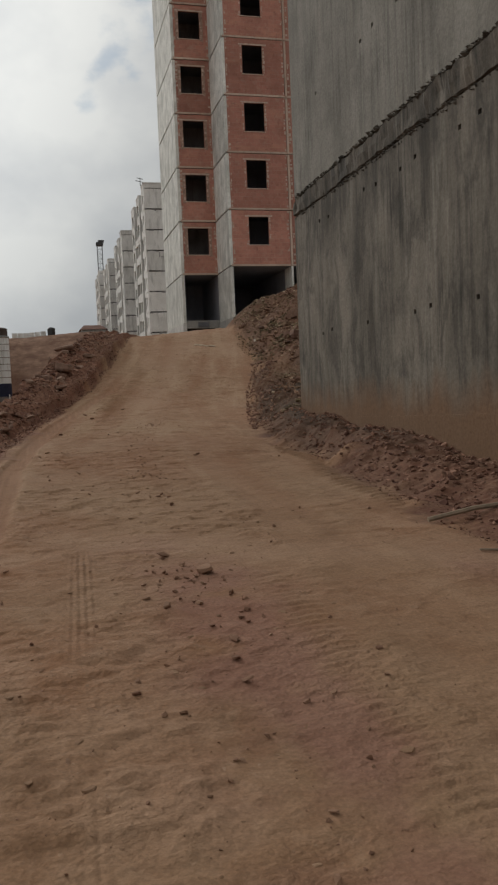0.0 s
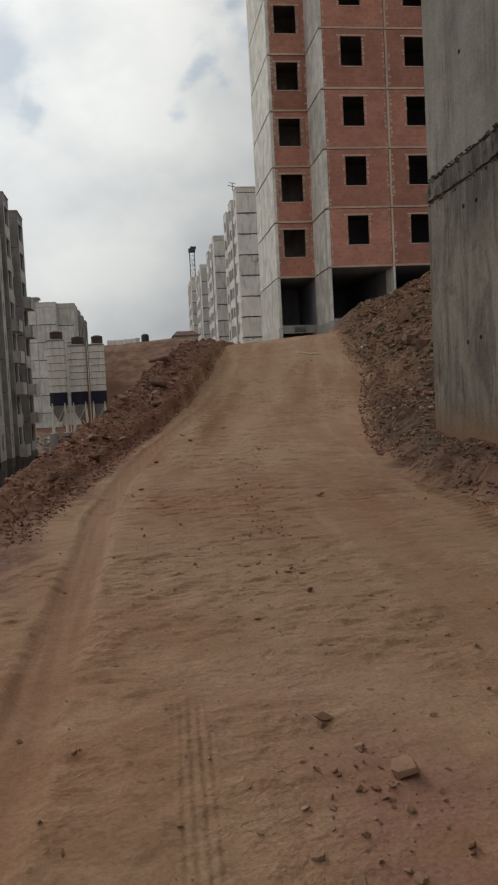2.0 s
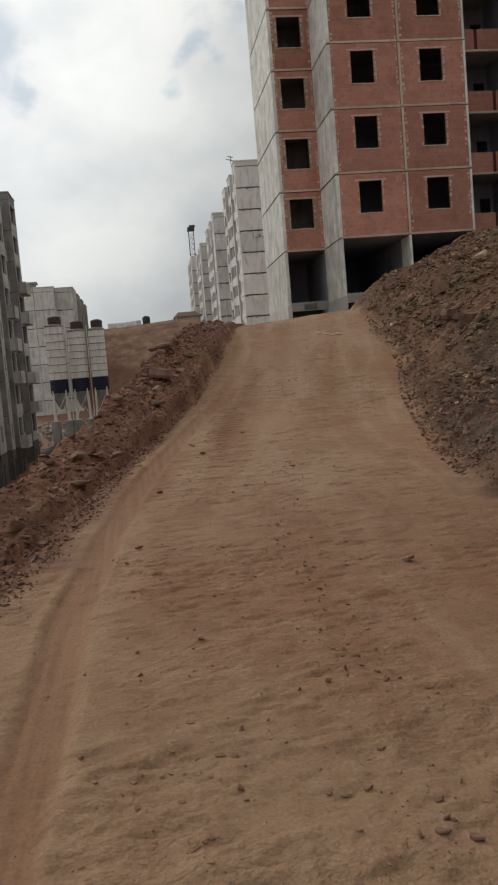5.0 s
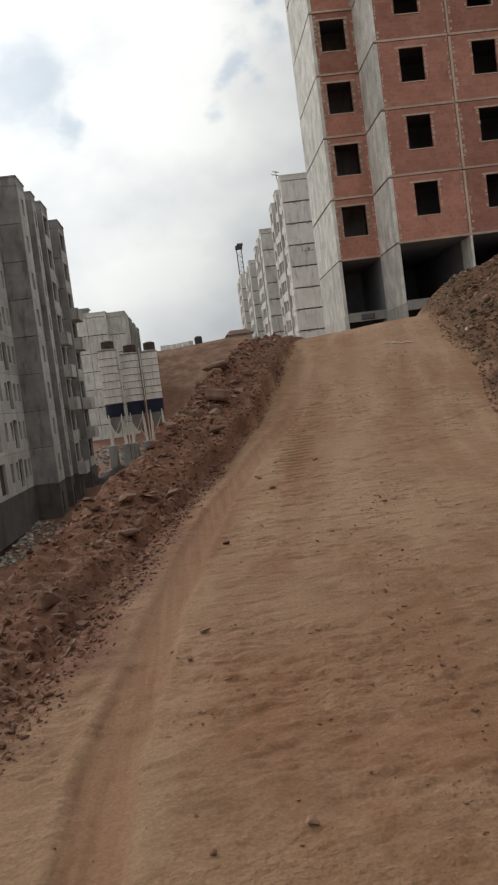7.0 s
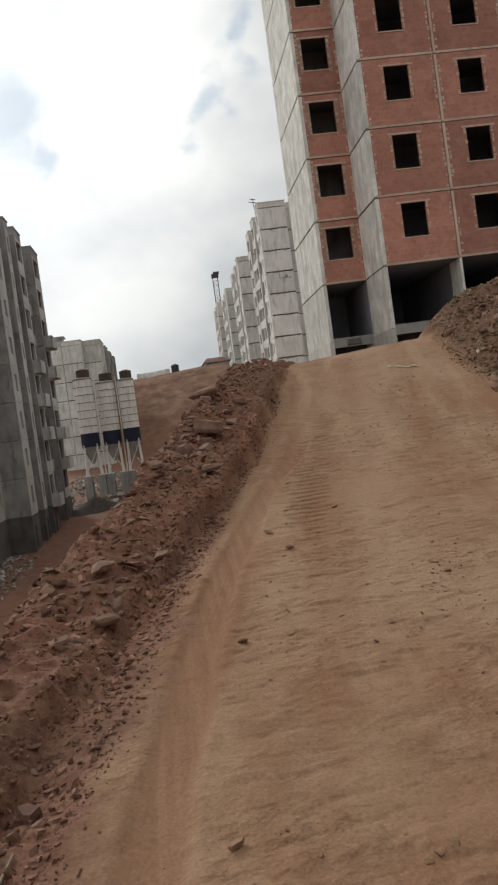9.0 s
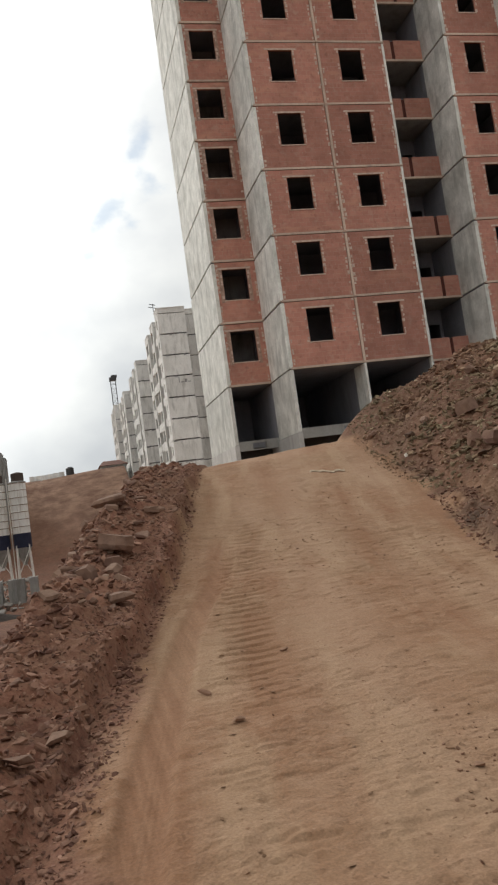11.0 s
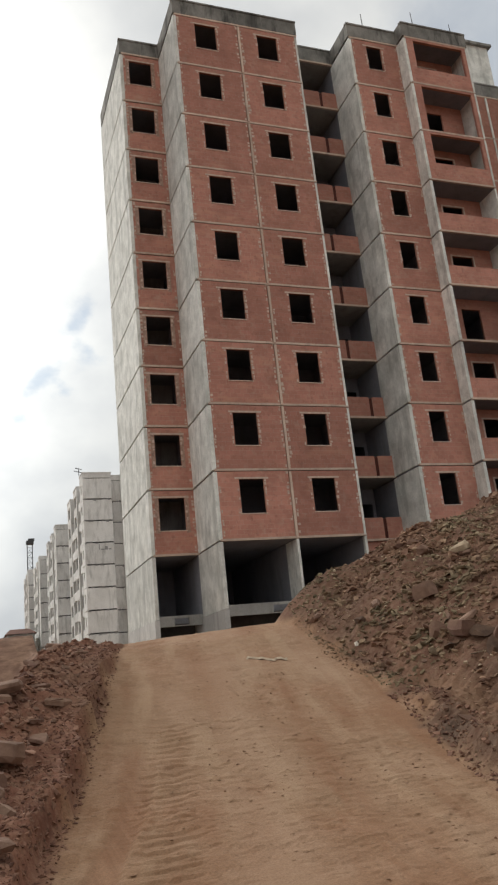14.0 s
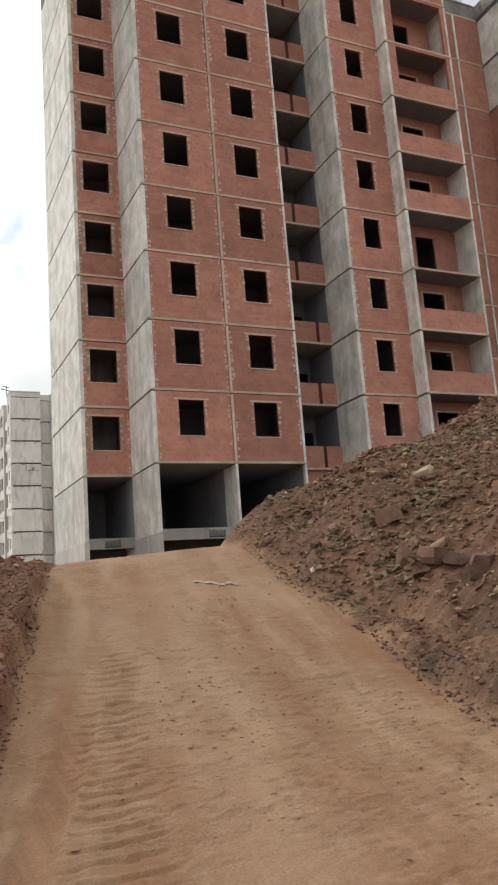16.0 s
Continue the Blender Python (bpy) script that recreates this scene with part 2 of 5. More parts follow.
def brickwork(name, a, b, mortar):
    """Hollow clay brick infill laid in 20 cm courses, smeared with mortar."""
    m = Nodes(name, 0.92)
    swap = m.n.new("ShaderNodeVectorMath")
    swap.operation = "DOT_PRODUCT"
    swap.inputs[1].default_value = (1, 1, 0)
    m.l.new(m.pos, swap.inputs[0])
    sep = m.n.new("ShaderNodeSeparateXYZ")
    m.l.new(m.pos, sep.inputs[0])
    flat = m.n.new("ShaderNodeCombineXYZ")
    m.l.new(swap.outputs["Value"], flat.inputs[0])
    m.l.new(sep.outputs["Z"], flat.inputs[1])
    t = m.n.new("ShaderNodeTexBrick")
    for key, value in (("Scale", 1.0), ("Mortar Size", 0.006), ("Mortar Smooth", 0.3), ("Brick Width", 0.31), ("Row Height", 0.208), ("Bias", 0.0)):
        t.inputs[key].default_value = value
    t.inputs["Color1"].default_value, t.inputs["Color2"].default_value = (*a, 1), (*b, 1)
    t.inputs["Mortar"].default_value = (*mortar, 1)
    m.l.new(flat.outputs[0], t.inputs["Vector"])
    base = t.outputs["Color"]
    big = m.noise(0.9, 5, 0.6)
    base = m.mix(m.ramp(big, (0.42, 0.0), (0.68, 0.62)), base, tuple(c * 0.62 for c in a))
    base = m.mix(m.ramp(m.noise(1.0, 5, 0.6, m.scaled(0.7, 0.7, 2.4)), (0.54, 0.0), (0.70, 0.55)), base, (0.56, 0.30, 0.205))
    smear = m.noise(2.6, 6, 0.62)
    base = m.mix(m.ramp(smear, (0.54, 0.0), (0.72, 0.50)), base, (0.50, 0.34, 0.265))
    base = m.mix(m.ramp(m.noise(4.5, 5, 0.65), (0.30, 0.55), (0.44, 0.0)), base, tuple(c * 0.5 for c in a))
    own = m.ramp(m.random(), (0.0, 0.80), (1.0, 1.1))
    base = m.mix(1.0, base, own, "MULTIPLY")
    m.bump(t.outputs["Fac"], -0.3, 0.006)
    m.bump(m.noise(14, 4, 0.6), 0.25, 0.01)
    return m.colour(base)


def plain(name, c, rough=0.7, vary=0.25, scale=3.0, metal=0.0, stain=None):
    m = Nodes(name, rough)
    m.bsdf.inputs["Metallic"].default_value = metal
    base = m.mix(m.ramp(m.noise(scale, 5, 0.6), (0.3, 0.0), (0.7, 1.0)), tuple(v * (1 - vary) for v in c), tuple(min(1, v * (1 + vary)) for v in c))
    if stain:
        runs = m.noise(1.0, 5, 0.6, m.scaled(5, 5, 0.35))
        base = m.mix(m.ramp(runs, (0.5, 0.0), (0.72, 0.7)), base, stain)
    m.bump(m.noise(scale * 8, 4, 0.6), 0.15, 0.01)
    return m.colour(base)


def earth(name):
    """The one sheet of ground: packed pale dirt on the road, raw red-brown soil on the banks, by the masks that the sheet carries."""
    m = Nodes(name, 0.97)
    bank, damp = m.attr("bank"), m.attr("rut")
    place = m.n.new("ShaderNodeSeparateXYZ")
    m.l.new(m.pos, place.inputs[0])
    road = m.mix(m.ramp(m.noise(0.55, 5, 0.55), (0.36, 0.0), (0.64, 1.0)), (0.269, 0.137, 0.074), (0.314, 0.188, 0.112))
    road = m.mix(m.ramp(m.noise(2.3, 6, 0.6, None, 0.5), (0.46, 0.0), (0.66, 0.75)), road, (0.385, 0.237, 0.150))
    road = m.mix(m.ramp(m.noise(1.7, 6, 0.62, m.scaled(1.0, 0.8, 1.0), 0.4), (0.30, 0.75), (0.46, 0.0)), road, (0.205, 0.107, 0.060))
    road = m.mix(m.ramp(m.noise(7.5, 6, 0.66, None, 0.5), (0.48, 0.0), (0.64, 0.55)), road, (0.394, 0.245, 0.158))
    road = m.mix(m.ramp(m.noise(9.0, 6, 0.68, m.scaled(1.0, 1.4, 1.0), 0.6), (0.32, 0.55), (0.44, 0.0)), road, (0.170, 0.089, 0.050))
    spots = m.noise(26, 4, 0.6)
    road = m.mix(m.ramp(spots, (0.66, 0.0), (0.72, 0.5)), road, (0.439, 0.305, 0.215))
    lower = m.ramp(m.maths("MULTIPLY", m.maths("ADD", place.outputs["Y"], 10.0), 0.04), (0.30, 0.6), (0.62, 0.25), (0.80, 0.2), (0.95, 0.4))
    khaki = m.mix(m.ramp(m.noise(4, 7, 0.62), (0.35, 0.0), (0.65, 1.0)), (0.231, 0.144, 0.082), (0.324, 0.211, 0.126))
    road = m.mix(m.maths("MULTIPLY", lower, m.ramp(m.noise(0.5, 4, 0.5), (0.38, 0.15), (0.60, 1.0))), road, khaki)
    lane = m.n.new("ShaderNodeCombineXYZ")
    m.l.new(m.maths("MULTIPLY", m.attr("side"), 10.0), lane.inputs[0])
    m.l.new(m.maths("MULTIPLY", place.outputs["Y"], 0.13), lane.inputs[1])
    streak = m.noise(2.1, 4, 0.55, lane.outputs[0])
    uphill = m.ramp(m.maths("MULTIPLY", place.outputs["Y"], 0.05), (0.05, 0.3), (0.45, 1.0))
    road = m.mix(m.maths("MULTIPLY", uphill, m.ramp(streak, (0.52, 0.0), (0.64, 0.6))), road, (0.250, 0.122, 0.064))
    road = m.mix(m.maths("MULTIPLY", uphill, m.ramp(streak, (0.36, 0.55), (0.47, 0.0))), road, (0.406, 0.273, 0.172))
    road = m.mix(m.attr("spill"), road, (0.262, 0.130, 0.098))
    road = m.mix(m.maths("MULTIPLY", m.attr("track"), 0.6), road, (0.385, 0.250, 0.162))
    worn = m.mix(m.ramp(m.noise(1.0, 4, 0.6, m.scaled(14.0, 0.6, 1.0)), (0.42, 0.0), (0.60, 1.0)), (0.226, 0.112, 0.060), (0.292, 0.155, 0.089))
    road = m.mix(m.maths("MULTIPLY", damp, m.ramp(m.noise(0.8, 3, 0.5), (0.3, 0.7), (0.6, 0.95))), road, worn)
    soil = m.mix(m.ramp(m.noise(1.3, 7, 0.62), (0.34, 0.0), (0.68, 1.0)), (0.130, 0.054, 0.035), (0.265, 0.126, 0.082))
    soil = m.mix(m.ramp(m.noise(0.5, 5, 0.6), (0.50, 0.0), (0.70, 0.7)), soil, (0.165, 0.102, 0.066))
    soil = m.mix(m.ramp(m.noise(9, 7, 0.72), (0.42, 0.0), (0.68, 0.7)), soil, (0.285, 0.166, 0.108))
    soil = m.mix(m.ramp(m.noise(16, 6, 0.72), (0.36, 0.7), (0.46, 0.0)), soil, (0.050, 0.026, 0.017))
    sep = m.n.new("ShaderNodeSeparateXYZ")
    m.l.new(m.pos, sep.inputs[0])
    heapward = m.ramp(m.maths("MULTIPLY", sep.outputs["X"], 0.1), (0.15, 0.0), (0.32, 1.0))
    brown = m.mix(m.ramp(m.noise(1.1, 7, 0.64), (0.34, 0.0), (0.66, 1.0)), (0.060, 0.028, 0.018), (0.168, 0.084, 0.050))
    brown = m.mix(m.ramp(m.noise(11, 7, 0.72), (0.46, 0.0), (0.66, 0.7)), brown, (0.240, 0.165, 0.110))
    soil = m.mix(m.maths("MULTIPLY", heapward, 0.72), soil, brown)
    wet = m.maths("MULTIPLY", m.ramp(m.maths("MULTIPLY", sep.outputs["Y"], 0.05), (0.12, 0.0), (0.25, 1.0), (0.72, 1.0), (0.90, 0.0)), m.ramp(m.maths("MULTIPLY", sep.outputs["X"], 0.1), (0.20, 0.0), (0.28, 1.0)))
    soil = m.mix(m.maths("MULTIPLY", wet, m.ramp(m.noise(0.9, 5, 0.6), (0.38, 0.3), (0.56, 0.88))), soil, m.mix(m.ramp(m.noise(12, 6, 0.7), (0.4, 0.0), (0.62, 1.0)), (0.050, 0.036, 0.027), (0.130, 0.096, 0.070)))
    away = m.ramp(m.maths("MULTIPLY", sep.outputs["Y"], 0.005), (0.72, 0.0), (0.85, 1.0))
    hill = m.mix(m.ramp(m.noise(0.30, 9, 0.72), (0.40, 0.0), (0.62, 1.0)), (0.150, 0.074, 0.045), (0.310, 0.185, 0.122))
    soil = m.mix(away, soil, hill)
    base = m.mix(bank, road, soil)
    grit = m.noise(60, 4, 0.7)
    base = m.mix(0.5, base, m.ramp(grit, (0.3, 0.55), (0.7, 1.35)), "MULTIPLY")
    plates = m.ramp(m.noise(5.5, 5, 0.6, m.scaled(1.0, 1.2, 1.0), 0.2), (0.36, 0.0), (0.70, 1.0))
    crumbs = m.ramp(m.noise(15, 3, 0.5, m.scaled(1.0, 1.15, 1.0)), (0.40, 0.0), (0.72, 1.0))
    m.bump(m.noise(9, 6, 0.58, None, 0.2), 0.40, 0.020)
    smooth = m.maths("SUBTRACT", 1.0, m.maths("MULTIPLY", damp, 0.9))
    patchy = m.maths("MULTIPLY", smooth, m.ramp(m.noise(1.3, 4, 0.55), (0.40, 0.15), (0.60, 1.0)))
    m.bump(m.maths("MULTIPLY", plates, patchy), 0.55, 0.018)
    m.bump(m.maths("MULTIPLY", crumbs, patchy), 0.5, 0.014)
    m.bump(m.noise(38, 4, 0.6), 0.30, 0.010)
    comb = m.maths("SINE", m.maths("MULTIPLY", m.attr("side"), 10.0 * math.tau / 0.036), 0.0)
    m.bump(m.maths("MULTIPLY", comb, m.attr("ribs")), 0.4, 0.006)
    return m.colour(base)


def stone(name, a, b, per_object, olive=0.0):
    m = Nodes(name, 0.95)
    pick = m.random() if per_object else m.island()
    base = m.mix(pick, a, b)
    base = m.mix(m.ramp(m.noise(7, 5, 0.65), (0.4, 0.0), (0.7, 0.6)), base, tuple(c * 0.55 for c in a))
    base = m.mix(m.ramp(m.noise(2.2, 4, 0.6), (0.5, 0.0), (0.75, 0.5)), base, (0.26, 0.165, 0.105))
    if olive:
        base = m.mix(m.ramp(m.noise(0.45, 5, 0.6), (0.44, 0.0), (0.58, olive)), base, m.mix(pick, (0.078, 0.062, 0.036), (0.275, 0.218, 0.132)))
    m.bump(m.noise(8, 4, 0.6), 0.3, 0.04)
    m.bump(m.noise(24, 5, 0.65), 0.5, 0.02)
    return m.colour(base)


M_EARTH = earth("packed_earth")
M_BRICK = brickwork("clay_brick", (0.525, 0.246, 0.185), (0.450, 0.208, 0.155), (0.50, 0.325, 0.262))
M_PALE = concrete("pale_cast_concrete", (0.58, 0.585, 0.535), (0.93, 0.93, 0.87), 0.5, (0.31, 0.315, 0.28), 1.1)
M_GREY = concrete("grey_concrete", (0.29, 0.285, 0.27), (0.40, 0.395, 0.37), 0.4)
# shade of rooms and recesses is put into this darker, bluish concrete
M_ROOM = concrete("bare_shaded_room_concrete", (0.205, 0.210, 0.235), (0.28, 0.285, 0.31), 0.3)
M_EDGE = concrete("slab_edge_concrete", (0.55, 0.42, 0.335), (0.69, 0.55, 0.445), 0.35, (0.25, 0.18, 0.145))
M_PARAPET = concrete("weathered_parapet_concrete", (0.13, 0.127, 0.115), (0.33, 0.32, 0.29), 0.85, (0.06, 0.058, 0.052))
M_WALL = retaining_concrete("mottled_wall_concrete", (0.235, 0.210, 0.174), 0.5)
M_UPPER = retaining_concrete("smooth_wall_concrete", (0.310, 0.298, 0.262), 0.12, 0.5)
M_SPILL = retaining_concrete("spilled_joint_concrete", (0.150, 0.128, 0.100), 0.8)
M_MORTAR = plain("dry_mortar", (0.55, 0.43, 0.35), 0.95, 0.25, 8)
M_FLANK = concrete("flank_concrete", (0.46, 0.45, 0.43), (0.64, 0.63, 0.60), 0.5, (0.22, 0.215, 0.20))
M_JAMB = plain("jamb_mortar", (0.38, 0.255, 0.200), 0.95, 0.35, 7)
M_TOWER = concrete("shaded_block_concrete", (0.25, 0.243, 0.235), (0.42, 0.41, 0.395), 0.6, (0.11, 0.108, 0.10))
M_PLASTER = concrete("pale_block_concrete", (0.74, 0.725, 0.68), (0.90, 0.885, 0.84), 0.6, (0.44, 0.43, 0.39))
M_STAINED = concrete("stained_pale_concrete", (0.60, 0.60, 0.565), (0.82, 0.815, 0.77), 0.55, (0.33, 0.33, 0.30))
M_BASE = concrete("shaded_basement_concrete", (0.105, 0.100, 0.094), (0.17, 0.165, 0.155), 0.5, (0.06, 0.056, 0.05))
# near-black colour that stands in for unlit space behind openings and joints
M_VOID = plain("unlit_void", (0.09, 0.085, 0.08), 0.95, 0.2, 4)
M_ROCK = stone("broken_rock", (0.150, 0.080, 0.058), (0.34, 0.225, 0.163), True)
M_RUBBLE = stone("rubble_stone", (0.122, 0.058, 0.042), (0.39, 0.222, 0.152), False)
M_HEAPSTONE = stone("heap_stone", (0.115, 0.056, 0.036), (0.40, 0.245, 0.160), False, 0.9)
M_DARKROCK = stone("dark_rock", (0.060, 0.036, 0.026), (0.135, 0.082, 0.056), True)
M_TAN = stone("pale_tan_stone", (0.46, 0.35, 0.235), (0.62, 0.50, 0.36), False)
M_CLOD = stone("dry_clod", (0.235, 0.125, 0.082), (0.36, 0.222, 0.145), False)
M_CRUST = stone("road_crust", (0.245, 0.138, 0.079), (0.36, 0.225, 0.140), False)
M_WHITE = plain("white_silo_paint", (0.80, 0.785, 0.74), 0.5, 0.06, 2, 0.0, (0.42, 0.36, 0.29))
M_DEBRIS = stone("pale_debris", (0.24, 0.22, 0.20), (0.56, 0.53, 0.48), False)
M_SOOT = plain("black_soil", (0.062, 0.050, 0.043), 0.95, 0.3, 3)
M_NAVY = plain("navy_paint", (0.022, 0.026, 0.052), 0.5, 0.2, 2)
M_STEEL = plain("dark_steel", (0.07, 0.07, 0.07), 0.55, 0.2, 4, 0.3)
M_RUST = plain("rust_brown_paint", (0.085, 0.026, 0.019), 0.8, 0.25, 3)
M_ROOF = plain("red_roof_tile", (0.17, 0.085, 0.062), 0.85, 0.25, 1)
M_PLASTIC = plain("dirty_white_sheet", (0.62, 0.56, 0.48), 0.6, 0.15, 6)
M_RUSTSHEET = plain("rusty_dark_sheet", (0.085, 0.062, 0.05), 0.8, 0.3, 3)
M_SACKING = plain("dusty_tan_sheet", (0.52, 0.41, 0.30), 0.75, 0.25, 9)
M_TIMBER = plain("weathered_timber", (0.27, 0.21, 0.15), 0.85, 0.25, 9)


# ---------------------------------------------------------------- mesh helpers
class Shape:
    """Collects boxes, holed panels and other solids for one mesh."""

    def __init__(self):
        self.v, self.f = [], []

    def add(self, verts, faces):
        n = len(self.v)
        self.v += verts
        self.f += [tuple(n + i for i in f) for f in faces]
        return self

    def box(self, x0, x1, y0, y1, z0, z1):
        v = [(x, y, z) for x in (x0, x1) for y in (y0, y1) for z in (z0, z1)]
        return self.add(v, [(0, 1, 3, 2), (4, 6, 7, 5), (0, 4, 5, 1), (2, 3, 7, 6), (0, 2, 6, 4), (1, 5, 7, 3)])

    def holed(self, u0, u1, z0, z1, holes, place):
        """A panel with rectangular holes (u0, u1, z0, z1); place(u, d, z) gives the point, with d 0 in front and 1 behind."""
        us = sorted({u0, u1, *(h for a in holes for h in a[:2])})
        zs = sorted({z0, z1, *(h for a in holes for h in a[2:])})
        nu, nz = len(us), len(zs)
        v = [place(u, d, z) for d in (0, 1) for u in us for z in zs]

        def at(d, i, j):
            return d * nu * nz + i * nz + j

        def solid(i, j):
            if not (0 <= i < nu - 1 and 0 <= j < nz - 1):
                return False
            u, z = (us[i] + us[i + 1]) / 2, (zs[j] + zs[j + 1]) / 2
            return not any(a < u < b and c < z < e for a, b, c, e in holes)

        f = []
        for i in range(nu - 1):
            for j in range(nz - 1):
                if not solid(i, j):
                    continue
                f += [(at(0, i, j), at(0, i + 1, j), at(0, i + 1, j + 1), at(0, i, j + 1)),
                      (at(1, i, j), at(1, i, j + 1), at(1, i + 1, j + 1), at(1, i + 1, j))]
                for di, dj, a, b in ((-1, 0, (i, j), (i, j + 1)), (1, 0, (i + 1, j), (i + 1, j + 1)), (0, -1, (i, j), (i + 1, j)), (0, 1, (i, j + 1), (i + 1, j + 1))):
                    if not solid(i + di, j + dj):
                        f.append((at(0, *a), at(0, *b), at(1, *b), at(1, *a)))
        return self.add(v, f)

    def tube(self, path, r, sides=8):
        """A round bar along a path of points."""
        rings = []
        for i, p in enumerate(path):
            a, b = Vector(path[max(i - 1, 0)]), Vector(path[min(i + 1, len(path) - 1)])
            m = (b - a).to_track_quat("Z", "Y").to_matrix()
            rings.append([tuple(Vector(p) + m @ Vector((r * math.cos(k * math.tau / sides), r * math.sin(k * math.tau / sides), 0))) for k in range(sides)])
        v = [q for ring in rings for q in ring]
        f = [(i * sides + k, i * sides + (k + 1) % sides, (i + 1) * sides + (k + 1) % sides, (i + 1) * sides + k) for i in range(len(path) - 1) for k in range(sides)]
        f += [tuple(reversed(range(sides))), tuple((len(path) - 1) * sides + k for k in range(sides))]
        return self.add(v, f)

    def turned(self, x, y, profile, sides=28):
        """A body turned round the upright axis at (x, y); profile: (radius, z) from the bottom up."""
        v = [(x + r * math.cos(k * math.tau / sides), y + r * math.sin(k * math.tau / sides), z) for r, z in profile for k in range(sides)]
        n = len(profile)
        f = [(i * sides + k, i * sides + (k + 1) % sides, (i + 1) * sides + (k + 1) % sides, (i + 1) * sides + k) for i in range(n - 1) for k in range(sides)]
        f += [tuple(reversed(range(sides))), tuple((n - 1) * sides + k for k in range(sides))]
        return self.add(v, f)

    def mesh(self, name, material, smooth=False, sound=True):
        me = bpy.data.meshes.new(name)
        me.from_pydata(self.v, [], self.f)
        if sound:
            bm = bmesh.new()
            bm.from_mesh(me)
            bmesh.ops.recalc_face_normals(bm, faces=bm.faces)
            bm.to_mesh(me)
            bm.free()
        me.materials.append(material)
        if smooth:
            me.shade_smooth()
        return me


def part(name, shape, material, parent=None, label="", at=None, smooth=False):
    """Links a shape, or a mesh that is shared, as one object under a thing or a part."""
    ob = new(name, shape.mesh(name, material, smooth) if isinstance(shape, Shape) else shape)
    if parent:
        ob.parent = parent
    if at:
        ob.location = at
    return tagged(ob, label)


def thing(name, label, category, group="", kind="", at=None):
    ob = tagged(new(name), label, category, group, kind)
    if at:
        ob.location = at
    return ob


# ---------------------------------------------------------------- the lie of the land
def lattice(ix, iy, seed):
    n = (ix.astype(np.int64) * 374761393 + iy.astype(np.int64) * 668265263 + seed * 974634577) & 0x7FFFFFFF
    n = ((n ^ (n >> 13)) * 1274126177) & 0x7FFFFFFF
    return ((n ^ (n >> 16)) & 0xFFFF) / 65535.0


def vnoise(x, y, seed=0):
    """Smooth noise from 0 to 1, cell size 1."""
    ix, iy = np.floor(x), np.floor(y)
    fx, fy = x - ix, y - iy
    fx, fy = fx * fx * (3 - 2 * fx), fy * fy * (3 - 2 * fy)
    a, b = lattice(ix, iy, seed), lattice(ix + 1, iy, seed)
    c, d = lattice(ix, iy + 1, seed), lattice(ix + 1, iy + 1, seed)
    return (a * (1 - fx) + b * fx) * (1 - fy) + (c * (1 - fx) + d * fx) * fy


def fbm(x, y, octaves=4, seed=0, gain=0.5):
    total, amp, top = 0.0, 1.0, 0.0
    for k in range(octaves):
        total = total + amp * (vnoise(x * 2 ** k + 17.3 * k, y * 2 ** k - 9.1 * k, seed + k) - 0.5)
        top += amp
        amp *= gain
    return total / top * 2


def step01(v, a, b):
    t = np.clip((v - a) / (b - a), 0, 1)
    return t * t * (3 - 2 * t)


def along(y):
    """Height of the road and of the plateau behind it."""
    return np.interp(y, [-200, -60, -20, -8, -4, 0, 2.2, 5.5, 9.4, 12, 15.3, 18, 20.2, 22, 24, 27, 39, 60, 115, 200, 300],
                     [-9, -4, -0.4, 0.75, 1.12, 1.34, 1.417, 1.539, 1.78, 2.02, 2.46, 3.08, 3.68, 4.13, 4.30, 4.42, 5.1, 6.0, 8.6, 14, 19])


def left_edge(y):
    return np.interp(y, [-200, -8, 5.2, 6.6, 9, 12.9, 15.2, 17.2, 21.4, 24, 39, 60, 115, 140, 230],
                     [-6, -2.3, -1.78, -1.52, -1.15, -0.4, 0.2, 0.7, 1.7, 2.3, 5.0, 8.0, 12.5, 13.5, 13.5])


def right_edge(y):
    return np.interp(y, [-200, -8, -2, -0.2, 0.74, 2.3, 4.3, 6.3, 7.7, 9.4, 14.3, 16.3, 18.2, 20.4, 22.7, 30, 60],
                     [6, 3, 1.75, 1.56, 1.6, 1.79, 2.0, 2.12, 2.3, 2.6, 3.84, 4.5, 5.0, 5.3, 5.75, 8, 30])


def heap_top(x, y):
    """The tipped heap: a ridge that climbs to the right, falling away to both sides of it."""
    ridge = np.interp(x, [3.0, 5.0, 5.7, 6.4, 7.05, 7.84, 8.9, 10.4, 11.4, 12.4, 16, 22, 40], [1.6, 3.90, 4.60, 5.16, 5.56, 5.90, 6.40, 6.74, 7.22, 7.64, 8.7, 9.6, 10.2])
    return ridge + 0.235 * (np.minimum(y, 23.0) - 23.0) - 0.75 * np.maximum(y - 23.3, 0)


def on_ledge(x, y):
    """How far a place lies on the bare ledge between the road and the heap, 0 to 1."""
    return step01(along(y) + 0.45 - heap_top(x, y), 0.0, 0.35) * step01(y, 12.6, 14.0) * (1 - step01(y, 17.4, 18.6))


def RUT(y):
    """The middle of the smooth rut, from the edge of the road."""
    return np.interp(y, [-3, 2, 4, 5, 7, 8.2, 10, 13, 15, 18], [0.62, 0.55, 0.52, 0.46, 0.29, 0.27, 0.23, 0.34, 0.52, 0.72])


def dust_band(x, y):
    """A smear of fine dust that crosses the road aslant."""
    return np.exp(-((y - 0.72 + 0.62 * x + 0.2 * fbm(x * 1.3, y * 1.3, 3, 66)) / 0.27) ** 2) * step01(x, -1.3, -0.6)


